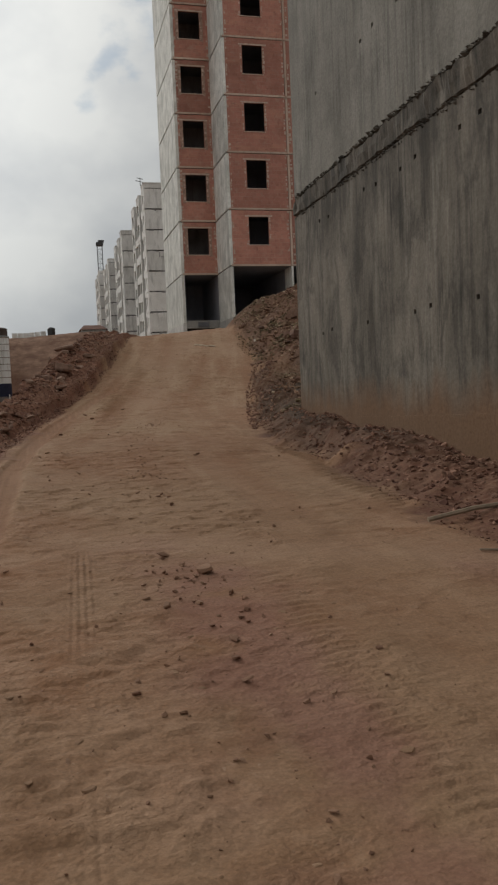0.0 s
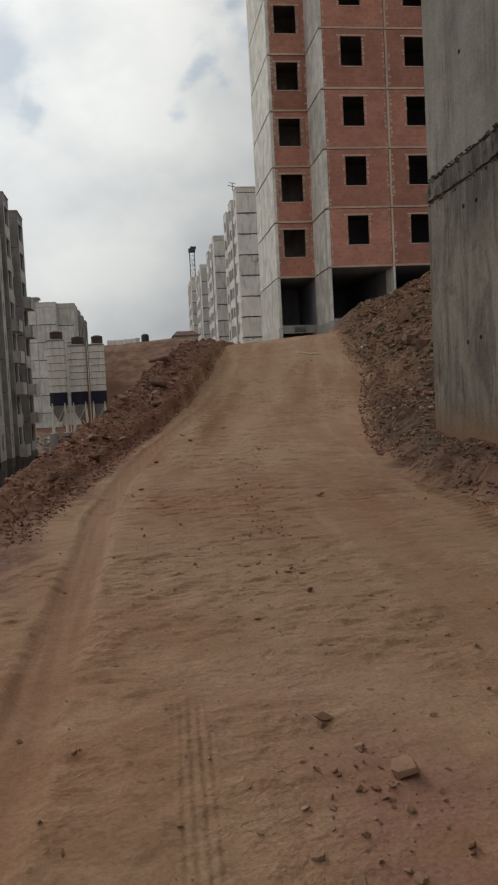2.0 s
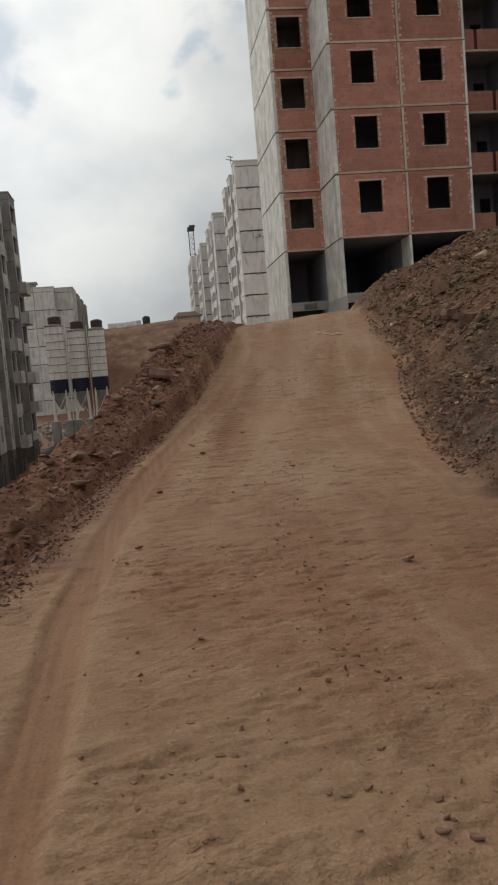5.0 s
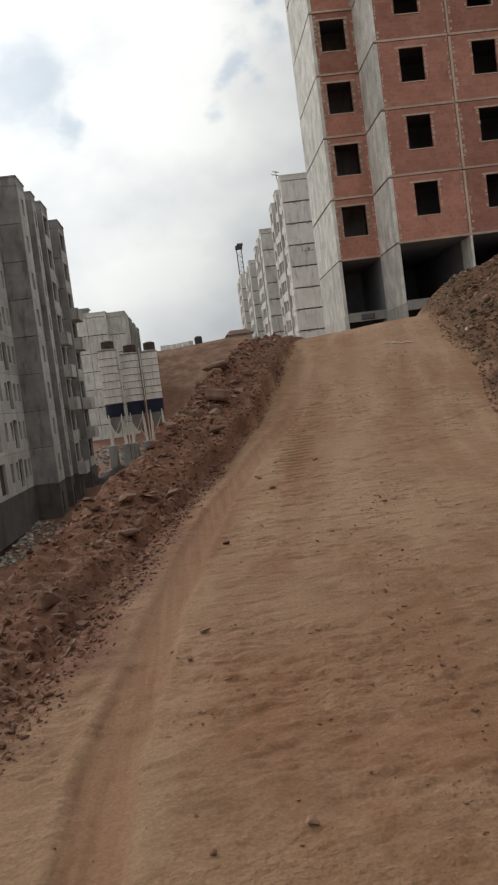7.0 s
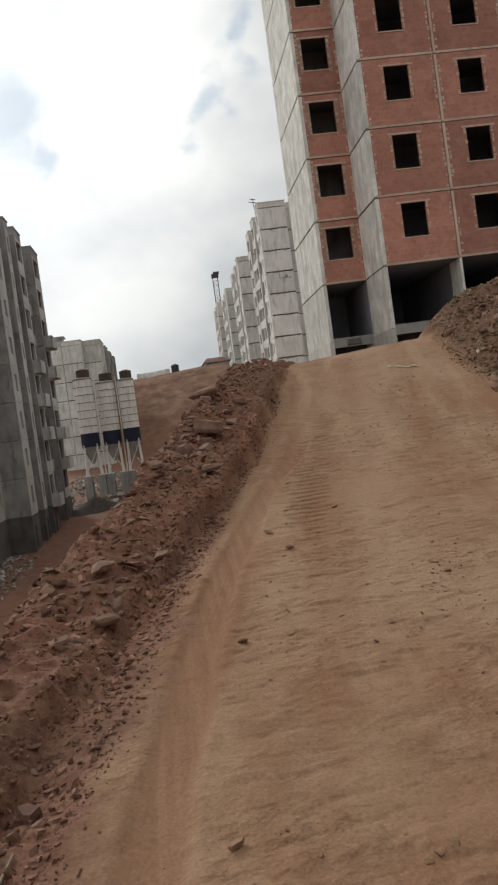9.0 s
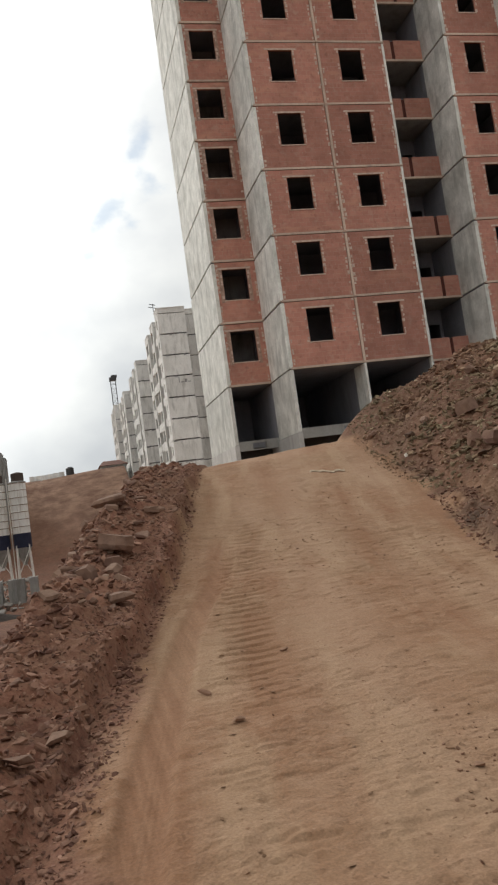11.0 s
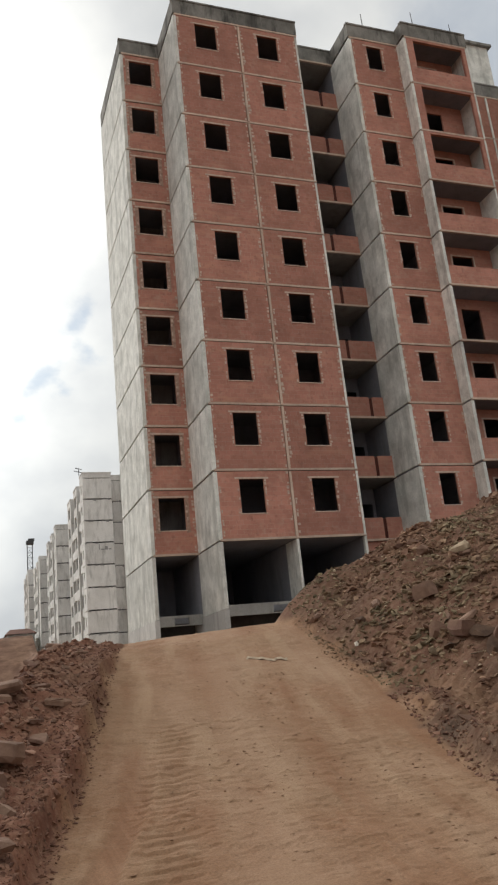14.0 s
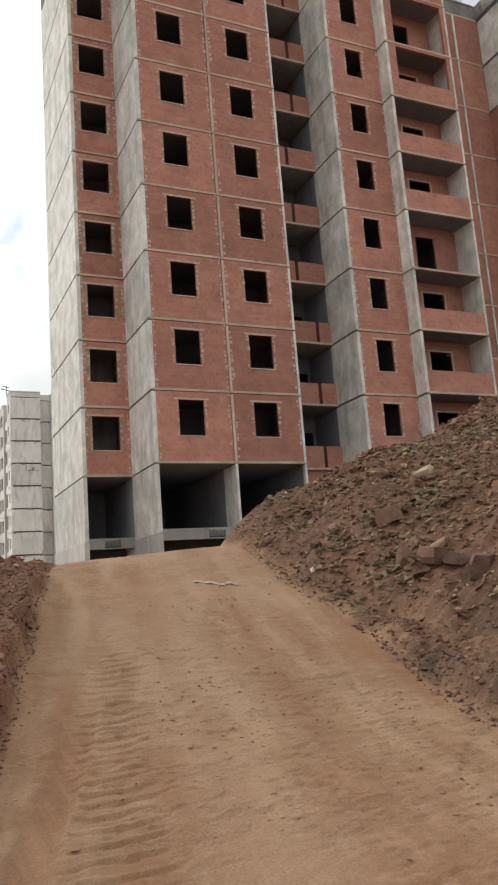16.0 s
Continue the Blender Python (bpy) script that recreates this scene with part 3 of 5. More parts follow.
def land(x, y, fine=True):
    """Height of the ground, and the masks of raw soil and of wheel ruts."""
    x, y = np.asarray(x, float), np.asarray(y, float)
    wobble = 0.16 * fbm(y * 0.7, y * 0 + 3.1, 3, 5)
    zr = along(y)
    sl, sr = left_edge(y) + wobble - x, x - right_edge(y) + wobble
    # berm of dug-out soil on the valley side
    top = np.interp(y, [4, 6.5, 8, 9.3, 10.5, 13, 15, 17.4, 19, 21, 23, 30], [0.03, 0.13, 0.19, 0.24, 0.28, 0.45, 0.58, 0.66, 0.62, 0.40, 0.20, 0.0])
    cut = np.interp(y, [6, 9, 12, 15], [0.42, 0.36, 0.16, 0.06]) + 0.22 * fbm(x * 1.3, y * 1.3, 3, 27)   # where the blade shaved it to a raw face
    rise = step01(sl, 0.0, 0.6) * 0.10 + step01(sl, cut, cut + 0.09) * 0.52 + step01(sl, 0.35, 1.15) * 0.38
    berm = top * rise - np.maximum(sl - 1.0, 0) * np.interp(y, [0, 5, 8, 20, 110], [0.45, 0.65, 0.98, 1.2, 1.2])
    valley = np.interp(y, [-200, 40, 60, 95, 130, 145, 188, 260, 900], [-9, -6.0, -5.5, -3.8, -1.7, -1.0, 16.0, 19.0, 26.0])
    valley = valley + np.interp(x, [-400, -120, -40, -5, 10], [25, 8, 0, 0, 1.2]) * step01(y, 90, 180)
    left = np.maximum(zr + berm, valley)
    # terrace and heap on the uphill side
    ledge = np.interp(y, [-20, 1.0, 4, 6, 8, 12, 15, 18], [0.02, 0.10, 0.30, 0.30, 0.26, 0.36, 0.32, 0.06])
    lip = np.interp(y, [8, 12, 17], [0.5, 0.30, 0.24])
    terrace = zr + ledge * step01(sr + 0.26 * fbm(x * 1.8, y * 1.8, 4, 28, 0.5), 0.05, 0.14 + lip) + 0.03 * np.clip(sr, 0, 12)
    heap = heap_top(x, y)
    right = np.where(sr > 0, np.maximum(terrace, np.where(y > 8.5, heap, -99)), zr)
    road = np.where((y > 16) & (x > 3), np.maximum(zr, heap), zr)
    base = np.where(sl > 0, left, np.where(sr > 0, right, road))
    bank = np.maximum(step01(sl + np.interp(y, [6, 13], [0.35, 0.14]) * fbm(x * 2.2, y * 2.2, 4, 15, 0.6), np.interp(y, [5, 10, 14], [-0.24, -0.16, -0.06]), np.interp(y, [5, 10, 14], [0.14, 0.12, 0.12])), step01(sr + 0.35 * fbm(x * 1.8, y * 1.8, 4, 16, 0.6), -0.12, 0.28) * step01(y, -7.5, -3.5))
    bank = bank * (1 - 0.40 * on_ledge(x, y) * step01(sr + 0.2 * fbm(x * 2, y * 2, 3, 18), 0.28, 0.45) * (1 - step01(sr, 0.9, 1.5)))
    bank = np.maximum(bank, step01(heap - zr + 0.10 * fbm(x * 2.5, y * 2.5, 3, 19), 0.02, 0.22) * step01(y, 16, 18) * step01(x, 3, 4))
    base = base + 0.26 * step01(x, 2.2, 6.4) * step01(y, 19.5, 23.5) * (1 - step01(y, 30, 40)) * (1 - step01(sr, 0.1, 1.6))
    # the hillside that the wall holds back
    base = base + np.maximum(9.3 - base, 0) * step01(x, 3.3, 3.5) * step01(7.2 - y, 0.0, 9.0)
    rut = np.zeros_like(base)
    if fine:
        near = (1 - step01(y, 28, 60)) * (1 - step01(np.abs(x), 20, 40))
        rough = fbm(x * 1.1, y * 1.1, 5, 2, 0.58) * 0.20 + np.abs(fbm(x * 3.1, y * 3.1, 4, 9, 0.6)) * 0.17 - 0.09
        mid = step01(sl, 0.0, 0.45) + step01(sr, 0.0, 0.6)
        base = base + rough * np.clip(mid, 0, 1) * near * np.where(sr > 0, np.where(y < 8.5, 0.5, 0.95), 0.9)
        # packed road: slow waves, wheel ruts, lug marks
        ok = 1 - np.clip(bank, 0, 1)
        side = x - left_edge(y)
        crust = step01(vnoise(x * 0.9 + 3, y * 0.7, 83), 0.30, 0.65)
        base = base + ok * (fbm(x * 0.5, y * 0.35, 3, 21) * 0.03 + np.abs(fbm(x * 3.0, y * 3.4, 4, 23, 0.55)) * (0.004 + 0.010 * crust) + np.abs(fbm(x * 8, y * 9, 3, 24, 0.6)) * 0.006)
        sway = 0.07 * fbm(y * 0.22, y * 0 + 7.7, 2, 31)
        first = RUT(y) + 0.12 * sway
        for centre, half, deep in ((first, 0.130, 0.022), (2.75 + sway, 0.24, 0.006)):
            d = np.abs(side - centre) / half
            keep = 0.75 + 0.25 * vnoise(y * 0.4, y * 0 + 2.5, 41)
            groove = np.exp(-(d + 0.10 * fbm(x * 3, y * 3, 3, 45)) ** 8) * keep * (1 - step01(y, 14.8, 17.0))
            base = base - ok * deep * groove + ok * 0.4 * deep * np.exp(-((d - 1.2) * 4.5) ** 2) * step01(vnoise(x * 5, y * 2.6, 43), 0.25, 0.8)
            rut = np.maximum(rut, groove * ok * (deep / 0.024))
        worn = step01(vnoise(x * 0.8, y * 0.5, 53), 0.2, 0.6)
        bits = 0.12 + 0.88 * step01(vnoise(x * 4.2, y * 3.1, 57) + 0.2 * step01(y, 7, 9.5), 0.25, 0.50)
        middle = np.interp(y, [2, 5.5, 7.4, 8.3, 9.8, 13, 15, 20], [0.90, 0.95, 0.93, 0.80, 0.80, 0.85, 0.80, 0.92])
        bend = y + np.interp(y, [6, 9], [0.15, 0.07]) * fbm(x * 4.0, y * 3.0, 4, 61, 0.65) - 0.16 * np.abs(side - middle)
        turn = (bend / 0.185) % 1.0
        lugs = 0.15 - np.exp(-((turn - 0.5) / 0.12) ** 2) + 0.6 * np.exp(-((turn - 0.68) / 0.10) ** 2)   # narrow slots left by the lugs of a tyre
        base = base + ok * np.interp(y, [1.5, 3.5, 6.5, 9, 12, 17, 19], [0.002, 0.004, 0.006, 0.013, 0.019, 0.021, 0.0]) * lugs * np.exp(-((side - middle) / np.interp(y, [7.5, 11], [0.36, 0.29])) ** 4) * (0.4 + 0.6 * worn) * bits
        turn = ((y - 0.12 * np.abs(side - 3.1)) / 0.19) % 1.0
        lugs2 = 0.15 - np.exp(-((turn - 0.5) / 0.13) ** 2)
        base = base + ok * np.interp(y, [0, 9, 13], [0.007, 0.009, 0.008]) * lugs2 * np.exp(-((side - 3.05 - sway) / 0.3) ** 4) * worn * bits
        # a narrow tread slewed across the start, and one that climbed the soft verge below the wall
        small = np.sin((y + 0.25 * np.abs(side - 2.25)) * math.tau / 0.065)
        base = base + ok * 0.0045 * small * np.exp(-((side - 2.25) / 0.10) ** 4) * step01(y, -2.6, -2.2) * (1 - step01(y, -0.2, 0.2))
        verge = np.exp(-(((y - 0.5 * sr) / 0.13) % 1.0 - 0.5) ** 2 / 0.03)
        base = base + 0.016 * verge * np.exp(-((sr + 0.08) / 0.13) ** 4) * step01(y, 1.0, 1.8) * (1 - step01(y, 5.6, 6.6))
        plates = step01(fbm(x * 2.2, y * 2.6, 4, 77, 0.6), 0.0, 0.09) * 0.010 + step01(fbm(x * 4.6, y * 6.2, 4, 79, 0.6), 0.03, 0.14) * 0.011
        base = base + ok * plates * (1 - rut) * (0.3 + 0.7 * crust) * (1 - dust_band(x, y))
        base = base + ok * 0.02 * np.maximum(fbm(x * 1.5, y * 1.5, 3, 71) - 0.32, 0)
    track = np.zeros_like(base)
    if fine:
        track = 0.75 * dust_band(x, y)
        # wheel-polished paler bands that swing to the right over the crest
        for mid, half, ya in ((1.75, 0.42, 6.0), (3.25, 0.35, 9.0), (0.95, 0.25, 13.0)):
            side = x - left_edge(y) - 0.05 * np.maximum(y - 17, 0)
            band = np.exp(-((side - mid - 0.25 * fbm(y * 0.3, y * 0 + mid, 2, 33)) / half) ** 2) * step01(y, ya, ya + 6)
            track = np.maximum(track, band * step01(vnoise(x * 1.4, y * 0.5, 35), 0.15, 0.6))
        track = track * (1 - np.clip(bank, 0, 1))
    # rows of fine ribs pressed by a grooved tyre: along the start, and inside the rut
    side = x - left_edge(y)
    ribs = 0.75 * np.exp(-((side - 1.21) / 0.065) ** 6) * step01(y, -4, -3) * (1 - step01(y, 0.5, 1.0)) + 0.3 * np.exp(-((side - 1.46) / 0.09) ** 4) * step01(y, 2.2, 2.8) * (1 - step01(y, 4.2, 5.5)) + 0.4 * np.exp(-((side - RUT(y) - 0.03) / 0.06) ** 4) * step01(y, 7, 9)
    ribs = np.clip(ribs, 0, 1) * (0.15 + 0.85 * step01(vnoise(x * 3, y * 1.7, 95), 0.25, 0.6))
    # reddish soil spilled from a lorry, and a smear of it dragged across the road
    blur = fbm(x * 3, y * 3, 4, 37, 0.6)
    spill = np.exp(-((x + 0.12 + 0.12 * np.maximum(y, 0)) / 0.33) ** 2) * step01(y, -3.4, -2.2) * (1 - step01(y, 0.7, 1.3)) + 0.6 * np.exp(-((y - 0.05 + 0.35 * x) / 0.45) ** 2) * step01(x, 0.9, 1.4)
    spill = np.clip(spill * (0.5 + 1.0 * blur), 0, 0.6)
    return base, bank, rut, track, spill, ribs


def ground_z(x, y):
    return float(land(np.array([x]), np.array([y]))[0][0])


def spaced(*runs):
    out = []
    for a, b, s in runs:
        out += list(np.linspace(a, b, max(2, int(round(abs(b - a) / s)) + 1))[:-1])
    return np.array(out + [runs[-1][1]])


gx = spaced((-2500, -400, 350), (-400, -60, 24), (-60, -9, 2.4), (-9, -3.2, 0.16), (-3.2, 5.6, 0.032), (5.6, 15, 0.11), (15, 32, 1.0), (32, 100, 9), (100, 2500, 400))
gy = spaced((-2500, -60, 300), (-60, -9, 5), (-9, -3, 0.25), (-3, 16, 0.0145), (16, 17.5, 0.024), (17.5, 24.5, 0.05), (24.5, 32, 0.3), (32, 130, 3), (130, 260, 4), (260, 900, 60), (900, 4500, 600))
GX, GY = np.meshgrid(gx, gy)
GZ, GB, GR, GT, GS, GL = land(GX, GY)
nx, ny = len(gx), len(gy)
co = np.stack([GX, GY, GZ], -1).reshape(-1, 3)
idx = np.arange(nx * ny).reshape(ny, nx)
quads = np.stack([idx[:-1, :-1], idx[:-1, 1:], idx[1:, 1:], idx[1:, :-1]], -1).reshape(-1, 4)
gm = bpy.data.meshes.new("ground")
gm.vertices.add(len(co))
gm.vertices.foreach_set("co", co.ravel())
gm.loops.add(quads.size)
gm.loops.foreach_set("vertex_index", quads.ravel())
gm.polygons.add(len(quads))
gm.polygons.foreach_set("loop_start", np.arange(0, quads.size, 4))
gm.update(calc_edges=True)
for key, values in (("bank", GB), ("rut", GR), ("track", GT), ("spill", GS), ("ribs", GL), ("side", (GX - left_edge(GY)) * 0.1 + 0.3)):
    gm.attributes.new(key, "FLOAT", "POINT").data.foreach_set("value", np.clip(values, 0, 1).ravel().astype(np.float32))
gm.shade_smooth()
gm.materials.append(M_EARTH)
ground = tagged(new("ground", gm), "dry tan dirt haul road cut between raw reddish soil banks", "ground", kind="structure")


# ---------------------------------------------------------------- retaining wall
def retaining_wall():
    wall = thing("retaining_wall", "tall rain-streaked grey concrete retaining wall with a rough pour joint", "wall", kind="structure")
    rnd = random.Random(11)
    y0, y1, x0, x1 = -16.0, 8.0, 3.08, 3.55
    FOOT, LOW, HIGH = 0.034, 0.009, 0.020   # how the foot and the two lips of the joint climb towards the start
    ties = []
    for z in (3.10, 4.72, 6.50, 8.1):
        y = 7.7 - 0.85
        while y > -15:
            ties.append((y, z + rnd.uniform(-0.03, 0.03)))
            if rnd.random() < 0.6:
                ties.append((y - 0.37, z + rnd.uniform(-0.03, 0.03)))
            y -= rnd.choice((1.05, 1.32, 1.45, 1.66))
    for name, za, zb, x in (("footing", 0.6, 1.84, x0 - 0.014), ("lower_lift", 1.84, 5.00, x0), ("upper_lift", 5.30, 9.8, x0 + 0.012)):
        holes = [(y - 0.03, y + 0.03, z - 0.024, z + 0.024) for y, z in ties if za + 0.1 < z < zb - 0.1]
        s = Shape()
        def rise(u, z):
            return z + (y1 - u) * (0 if z < 1.0 or z > 9.5 else FOOT if z < 2.0 else LOW if z < 5.1 else HIGH)

        s.holed(y0, y1, za, zb, [], lambda u, d, z: (x + 0.06 + d * (x1 - x - 0.06), u, rise(u, z)))
        s.holed(y0, y1, za, zb, holes, lambda u, d, z: (x + d * 0.06, u, rise(u, z)))
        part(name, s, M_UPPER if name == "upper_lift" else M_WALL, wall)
    # the construction joint: a band of spilled, ragged concrete with open cracks above and below
    s = Shape()
    n = 420
    ys = [y0 + (y1 - y0) * i / n for i in range(n + 1)]

    def low(y):
        return 5.00 + LOW * (y1 - y)

    def high(y):
        return 5.30 + HIGH * (y1 - y)

    ring = []
    for y in ys:
        a, b = float(fbm(np.array([y * 3.0]), np.array([1.0]), 4, 3, 0.7)[0]), float(fbm(np.array([y * 3.4]), np.array([9.0]), 4, 4, 0.7)[0])
        c = float(fbm(np.array([y * 6.0]), np.array([4.0]), 3, 8, 0.7)[0])
        za, zb = low(y), high(y)
        ring.append([(x1 - 0.01, y, za), (x0 + 0.05, y, za + 0.005), (x0 - 0.004 + 0.030 * b, y, za + 0.04 + 0.05 * a), (x0 - 0.006 + 0.030 * c, y, (za + zb) / 2 + 0.04 * b),
                     (x0 - 0.006 + 0.030 * a, y, zb - 0.04 + 0.05 * c), (x0 + 0.06, y, zb + 0.01), (x1 - 0.01, y, zb + 0.01)])
    v = [p for r in ring for p in r]
    k = 7
    f = [(i * k + j, i * k + (j + 1) % k, (i + 1) * k + (j + 1) % k, (i + 1) * k + j) for i in range(n) for j in range(k)]
    f += [tuple(range(k)), tuple(n * k + j for j in reversed(range(k)))]
    s.add(v, f)
    part("pour_joint", s, M_SPILL, wall, "ragged band of spilled concrete")
    # crumbs of grout along both lips of the joint
    s = Shape()
    for i in range(2200):
        y = rnd.uniform(-6, y1 - 0.05)
        z = rnd.choice((low(y), high(y) - 0.01)) + rnd.uniform(-0.035, 0.035)
        r = 0.006 + 0.028 * rnd.random() ** 2
        d = r * rnd.uniform(0.5, 1.2)
        a, b, c, e = (rnd.uniform(0.6, 2.0) * r for _ in range(4))
        s.add([(x0 + 0.03, y - a, z), (x0 + 0.03, y, z - b), (x0 + 0.03, y + c, z), (x0 + 0.03, y, z + e), (x0 - d, y + rnd.uniform(-r, r) * 0.5, z + rnd.uniform(-r, r) * 0.5)], [(0, 1, 4), (1, 2, 4), (2, 3, 4), (3, 0, 4), (3, 2, 1, 0)])
    tagged(part("grout_crumbs", s, M_SPILL, wall, "dark crumbling grout along the joint"), kind="stuff")


retaining_wall()


# ---------------------------------------------------------------- the brick tower block
Z0, STOREY, FLOORS, SLAB, BACK = 9.2, 3.078, 9, 0.10, 48.9


def facing_south(y, depth):
    return lambda u, d, z: (u, y + d * depth, z)


def dabs(rnd, edges, y, size=(0.05, 0.13)):
    """Dabs of mortar down upright edges (x, z0, z1, share)."""
    s = Shape()
    for x, za, zb, share in edges:
        z = za + rnd.uniform(0, 0.1)
        while z < zb - 0.08:
            h = rnd.uniform(0.06, 0.19)
            if rnd.random() < share:
                w, off = rnd.uniform(*size), rnd.uniform(-0.03, 0.03)
                s.box(x + off - w / 2, x + off + w / 2, y - rnd.uniform(0.006, 0.016), y + 0.01, z, min(z + h, zb - 0.02))
            z += h + rnd.uniform(0.02, 0.12)
    return s


def bay(owner, x0, x1, y, win, rnd, first=0, jambs=False):
    """Brick infill with one window opening on each storey; win: x0, x1, sill, head."""
    top = STOREY - SLAB
    a, b, sill, head = win
    panel = Shape().holed(x0, x1, 0.0, top - 0.03, [win], facing_south(y, 0.11)).mesh("brick_panel", M_BRICK)
    lintel = Shape().box(a - 0.20, b + 0.22, y - 0.014, y + 0.05, head + 0.004, head + 0.085).mesh("lintel", M_MORTAR)
    ledge = Shape().box(a - 0.05, b + 0.05, y - 0.03, y + 0.2, sill - 0.05, sill - 0.002).mesh("window_sill", M_MORTAR)
    kinds = [dabs(rnd, [(x0 + 0.07, 0.05, top, 0.5), (x1 - 0.07, 0.05, top, 0.5), (a - 0.07, sill - 0.02, head, 0.6), (b + 0.07, sill - 0.02, head, 0.8)], y).mesh("mortar_smear", M_MORTAR) for _ in range(4)]
    jamb = Shape().box(a - 0.19, a - 0.01, y - 0.010, y + 0.02, sill - 0.12, head + 0.12).mesh("mortared_jamb", M_JAMB)
    for k in range(first, FLOORS):
        at = (0, 0, Z0 + k * STOREY)
        p = part("brick_panel", panel, None, owner, at=at)
        if jambs:
            part("mortared_jamb", jamb, None, p, "grey mortar-smeared jamb")
            part("mortared_jamb", jamb, None, p, "grey mortar-smeared jamb", (b - a + 0.20, 0, 0))
        for nm, me, lab in (("lintel", lintel, "cement lintel"), ("window_sill", ledge, "cement sill"), ("mortar_smear", rnd.choice(kinds), "dry mortar dabs")):
            tagged(part(nm, me, None, p, lab), kind="stuff" if nm == "mortar_smear" else "")


def upright(owner, x0, x1, y0, material, name="shear_wall", base=4.6, split=BACK, ground=None):
    """A cross wall, cast storey by storey, with an open joint between the lifts; past split it stands indoors, its
    shade put into a darker concrete.
    """
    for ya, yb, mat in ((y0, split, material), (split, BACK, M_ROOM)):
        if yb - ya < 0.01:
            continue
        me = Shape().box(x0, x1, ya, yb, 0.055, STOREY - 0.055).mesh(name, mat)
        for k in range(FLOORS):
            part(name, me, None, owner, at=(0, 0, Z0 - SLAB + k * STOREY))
        if base < 5:
            part(name, Shape().box(x0, x1, ya + 0.003, yb, 6.30, Z0 - SLAB - 0.025), ground if ground and ya == y0 else mat, owner)
            part("plinth", Shape().box(x0 - 0.05, x1 + 0.004, ya - 0.03, yb, base, 6.275), M_FLANK, owner, "rough grey concrete plinth")
        else:
            part(name, Shape().box(x0, x1, ya + 0.003, yb, base, Z0 - SLAB - 0.025), mat, owner)


def tower_block():
    rnd = random.Random(5)
    t = thing("apartment_building", "unfinished apartment tower, bare concrete frame, red brick infill, open windows", "building")
    # slabs, one to a storey
    runs = ((7.36, 9.53, 42.57), (9.53, 16.44, 39.3), (16.44, 19.35, 40.85), (19.35, 22.39, 38.65), (22.39, 26.44, 37.9), (26.44, 31.93, 41.2), (31.93, 40.0, 38.6))
    for a, b, y in runs:
        # soffit shade is in the slab body's colour; only the edge stays pale
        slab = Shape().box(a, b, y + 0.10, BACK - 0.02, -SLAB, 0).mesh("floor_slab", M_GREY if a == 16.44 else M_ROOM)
        edge = Shape().box(a, b, y - 0.014, y + 0.10, -SLAB, 0).mesh("slab_edge", M_EDGE)
        for k in range(FLOORS + 1):
            p = part("floor_slab", slab, None, t, at=(0, 0, Z0 + k * STOREY))
            part("slab_edge", edge, None, p, "pale cement slab edge")
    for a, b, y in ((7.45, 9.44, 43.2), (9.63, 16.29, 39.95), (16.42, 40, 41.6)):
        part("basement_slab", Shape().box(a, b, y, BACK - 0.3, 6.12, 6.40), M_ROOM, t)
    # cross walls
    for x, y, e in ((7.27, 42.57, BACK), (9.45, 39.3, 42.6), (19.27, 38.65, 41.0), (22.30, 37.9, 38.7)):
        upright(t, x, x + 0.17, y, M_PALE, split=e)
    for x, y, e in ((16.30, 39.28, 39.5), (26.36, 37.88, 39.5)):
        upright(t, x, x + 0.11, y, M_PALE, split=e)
    # coloured pale only as far in as daylight reaches, darkened behind the split
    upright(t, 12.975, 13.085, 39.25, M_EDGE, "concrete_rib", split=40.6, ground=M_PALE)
    # added skin that darkens the room side of the pale end wall
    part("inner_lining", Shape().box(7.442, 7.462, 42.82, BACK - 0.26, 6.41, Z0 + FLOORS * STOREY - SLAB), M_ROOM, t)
    upright(t, 30.0, 30.12, 41.14, M_PALE, "concrete_rib", 9.0, 41.35)
    for k in range(FLOORS):
        part("wing_side_wall", Shape().box(31.98, 32.12, 38.6, 41.2, 0.025, STOREY - 0.025), M_PALE if k >= 7 else M_BRICK, t, at=(0, 0, Z0 - SLAB + k * STOREY))
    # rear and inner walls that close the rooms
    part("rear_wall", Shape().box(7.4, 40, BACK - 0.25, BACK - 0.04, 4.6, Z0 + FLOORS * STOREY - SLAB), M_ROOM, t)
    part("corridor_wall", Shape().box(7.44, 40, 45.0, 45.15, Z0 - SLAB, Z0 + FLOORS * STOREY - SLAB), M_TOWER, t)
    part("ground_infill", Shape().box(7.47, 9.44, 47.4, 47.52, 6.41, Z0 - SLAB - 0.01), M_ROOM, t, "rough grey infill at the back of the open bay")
    # unseen partitions, added to set how bright the window openings read
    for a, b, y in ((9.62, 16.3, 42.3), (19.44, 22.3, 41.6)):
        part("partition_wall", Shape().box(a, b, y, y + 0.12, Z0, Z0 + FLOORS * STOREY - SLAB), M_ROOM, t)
    # brick bays
    bay(t, 7.44, 9.45, 42.6, (7.76, 8.99, 1.08, 2.60), rnd, jambs=True)
    bay(t, 9.62, 12.953, 39.3, (10.60, 11.74, 1.08, 2.60), rnd)
    bay(t, 13.107, 16.30, 39.3, (14.06, 15.20, 1.08, 2.60), rnd)
    bay(t, 19.44, 22.30, 38.66, (20.33, 21.24, 1.08, 2.60), rnd)
    # recessed balconies between the two wings
    gaps = (18.35, 18.38, 18.55, 17.70, 17.80, 17.70, 18.28, 18.28, 18.30)   # where a strip was left open in each parapet
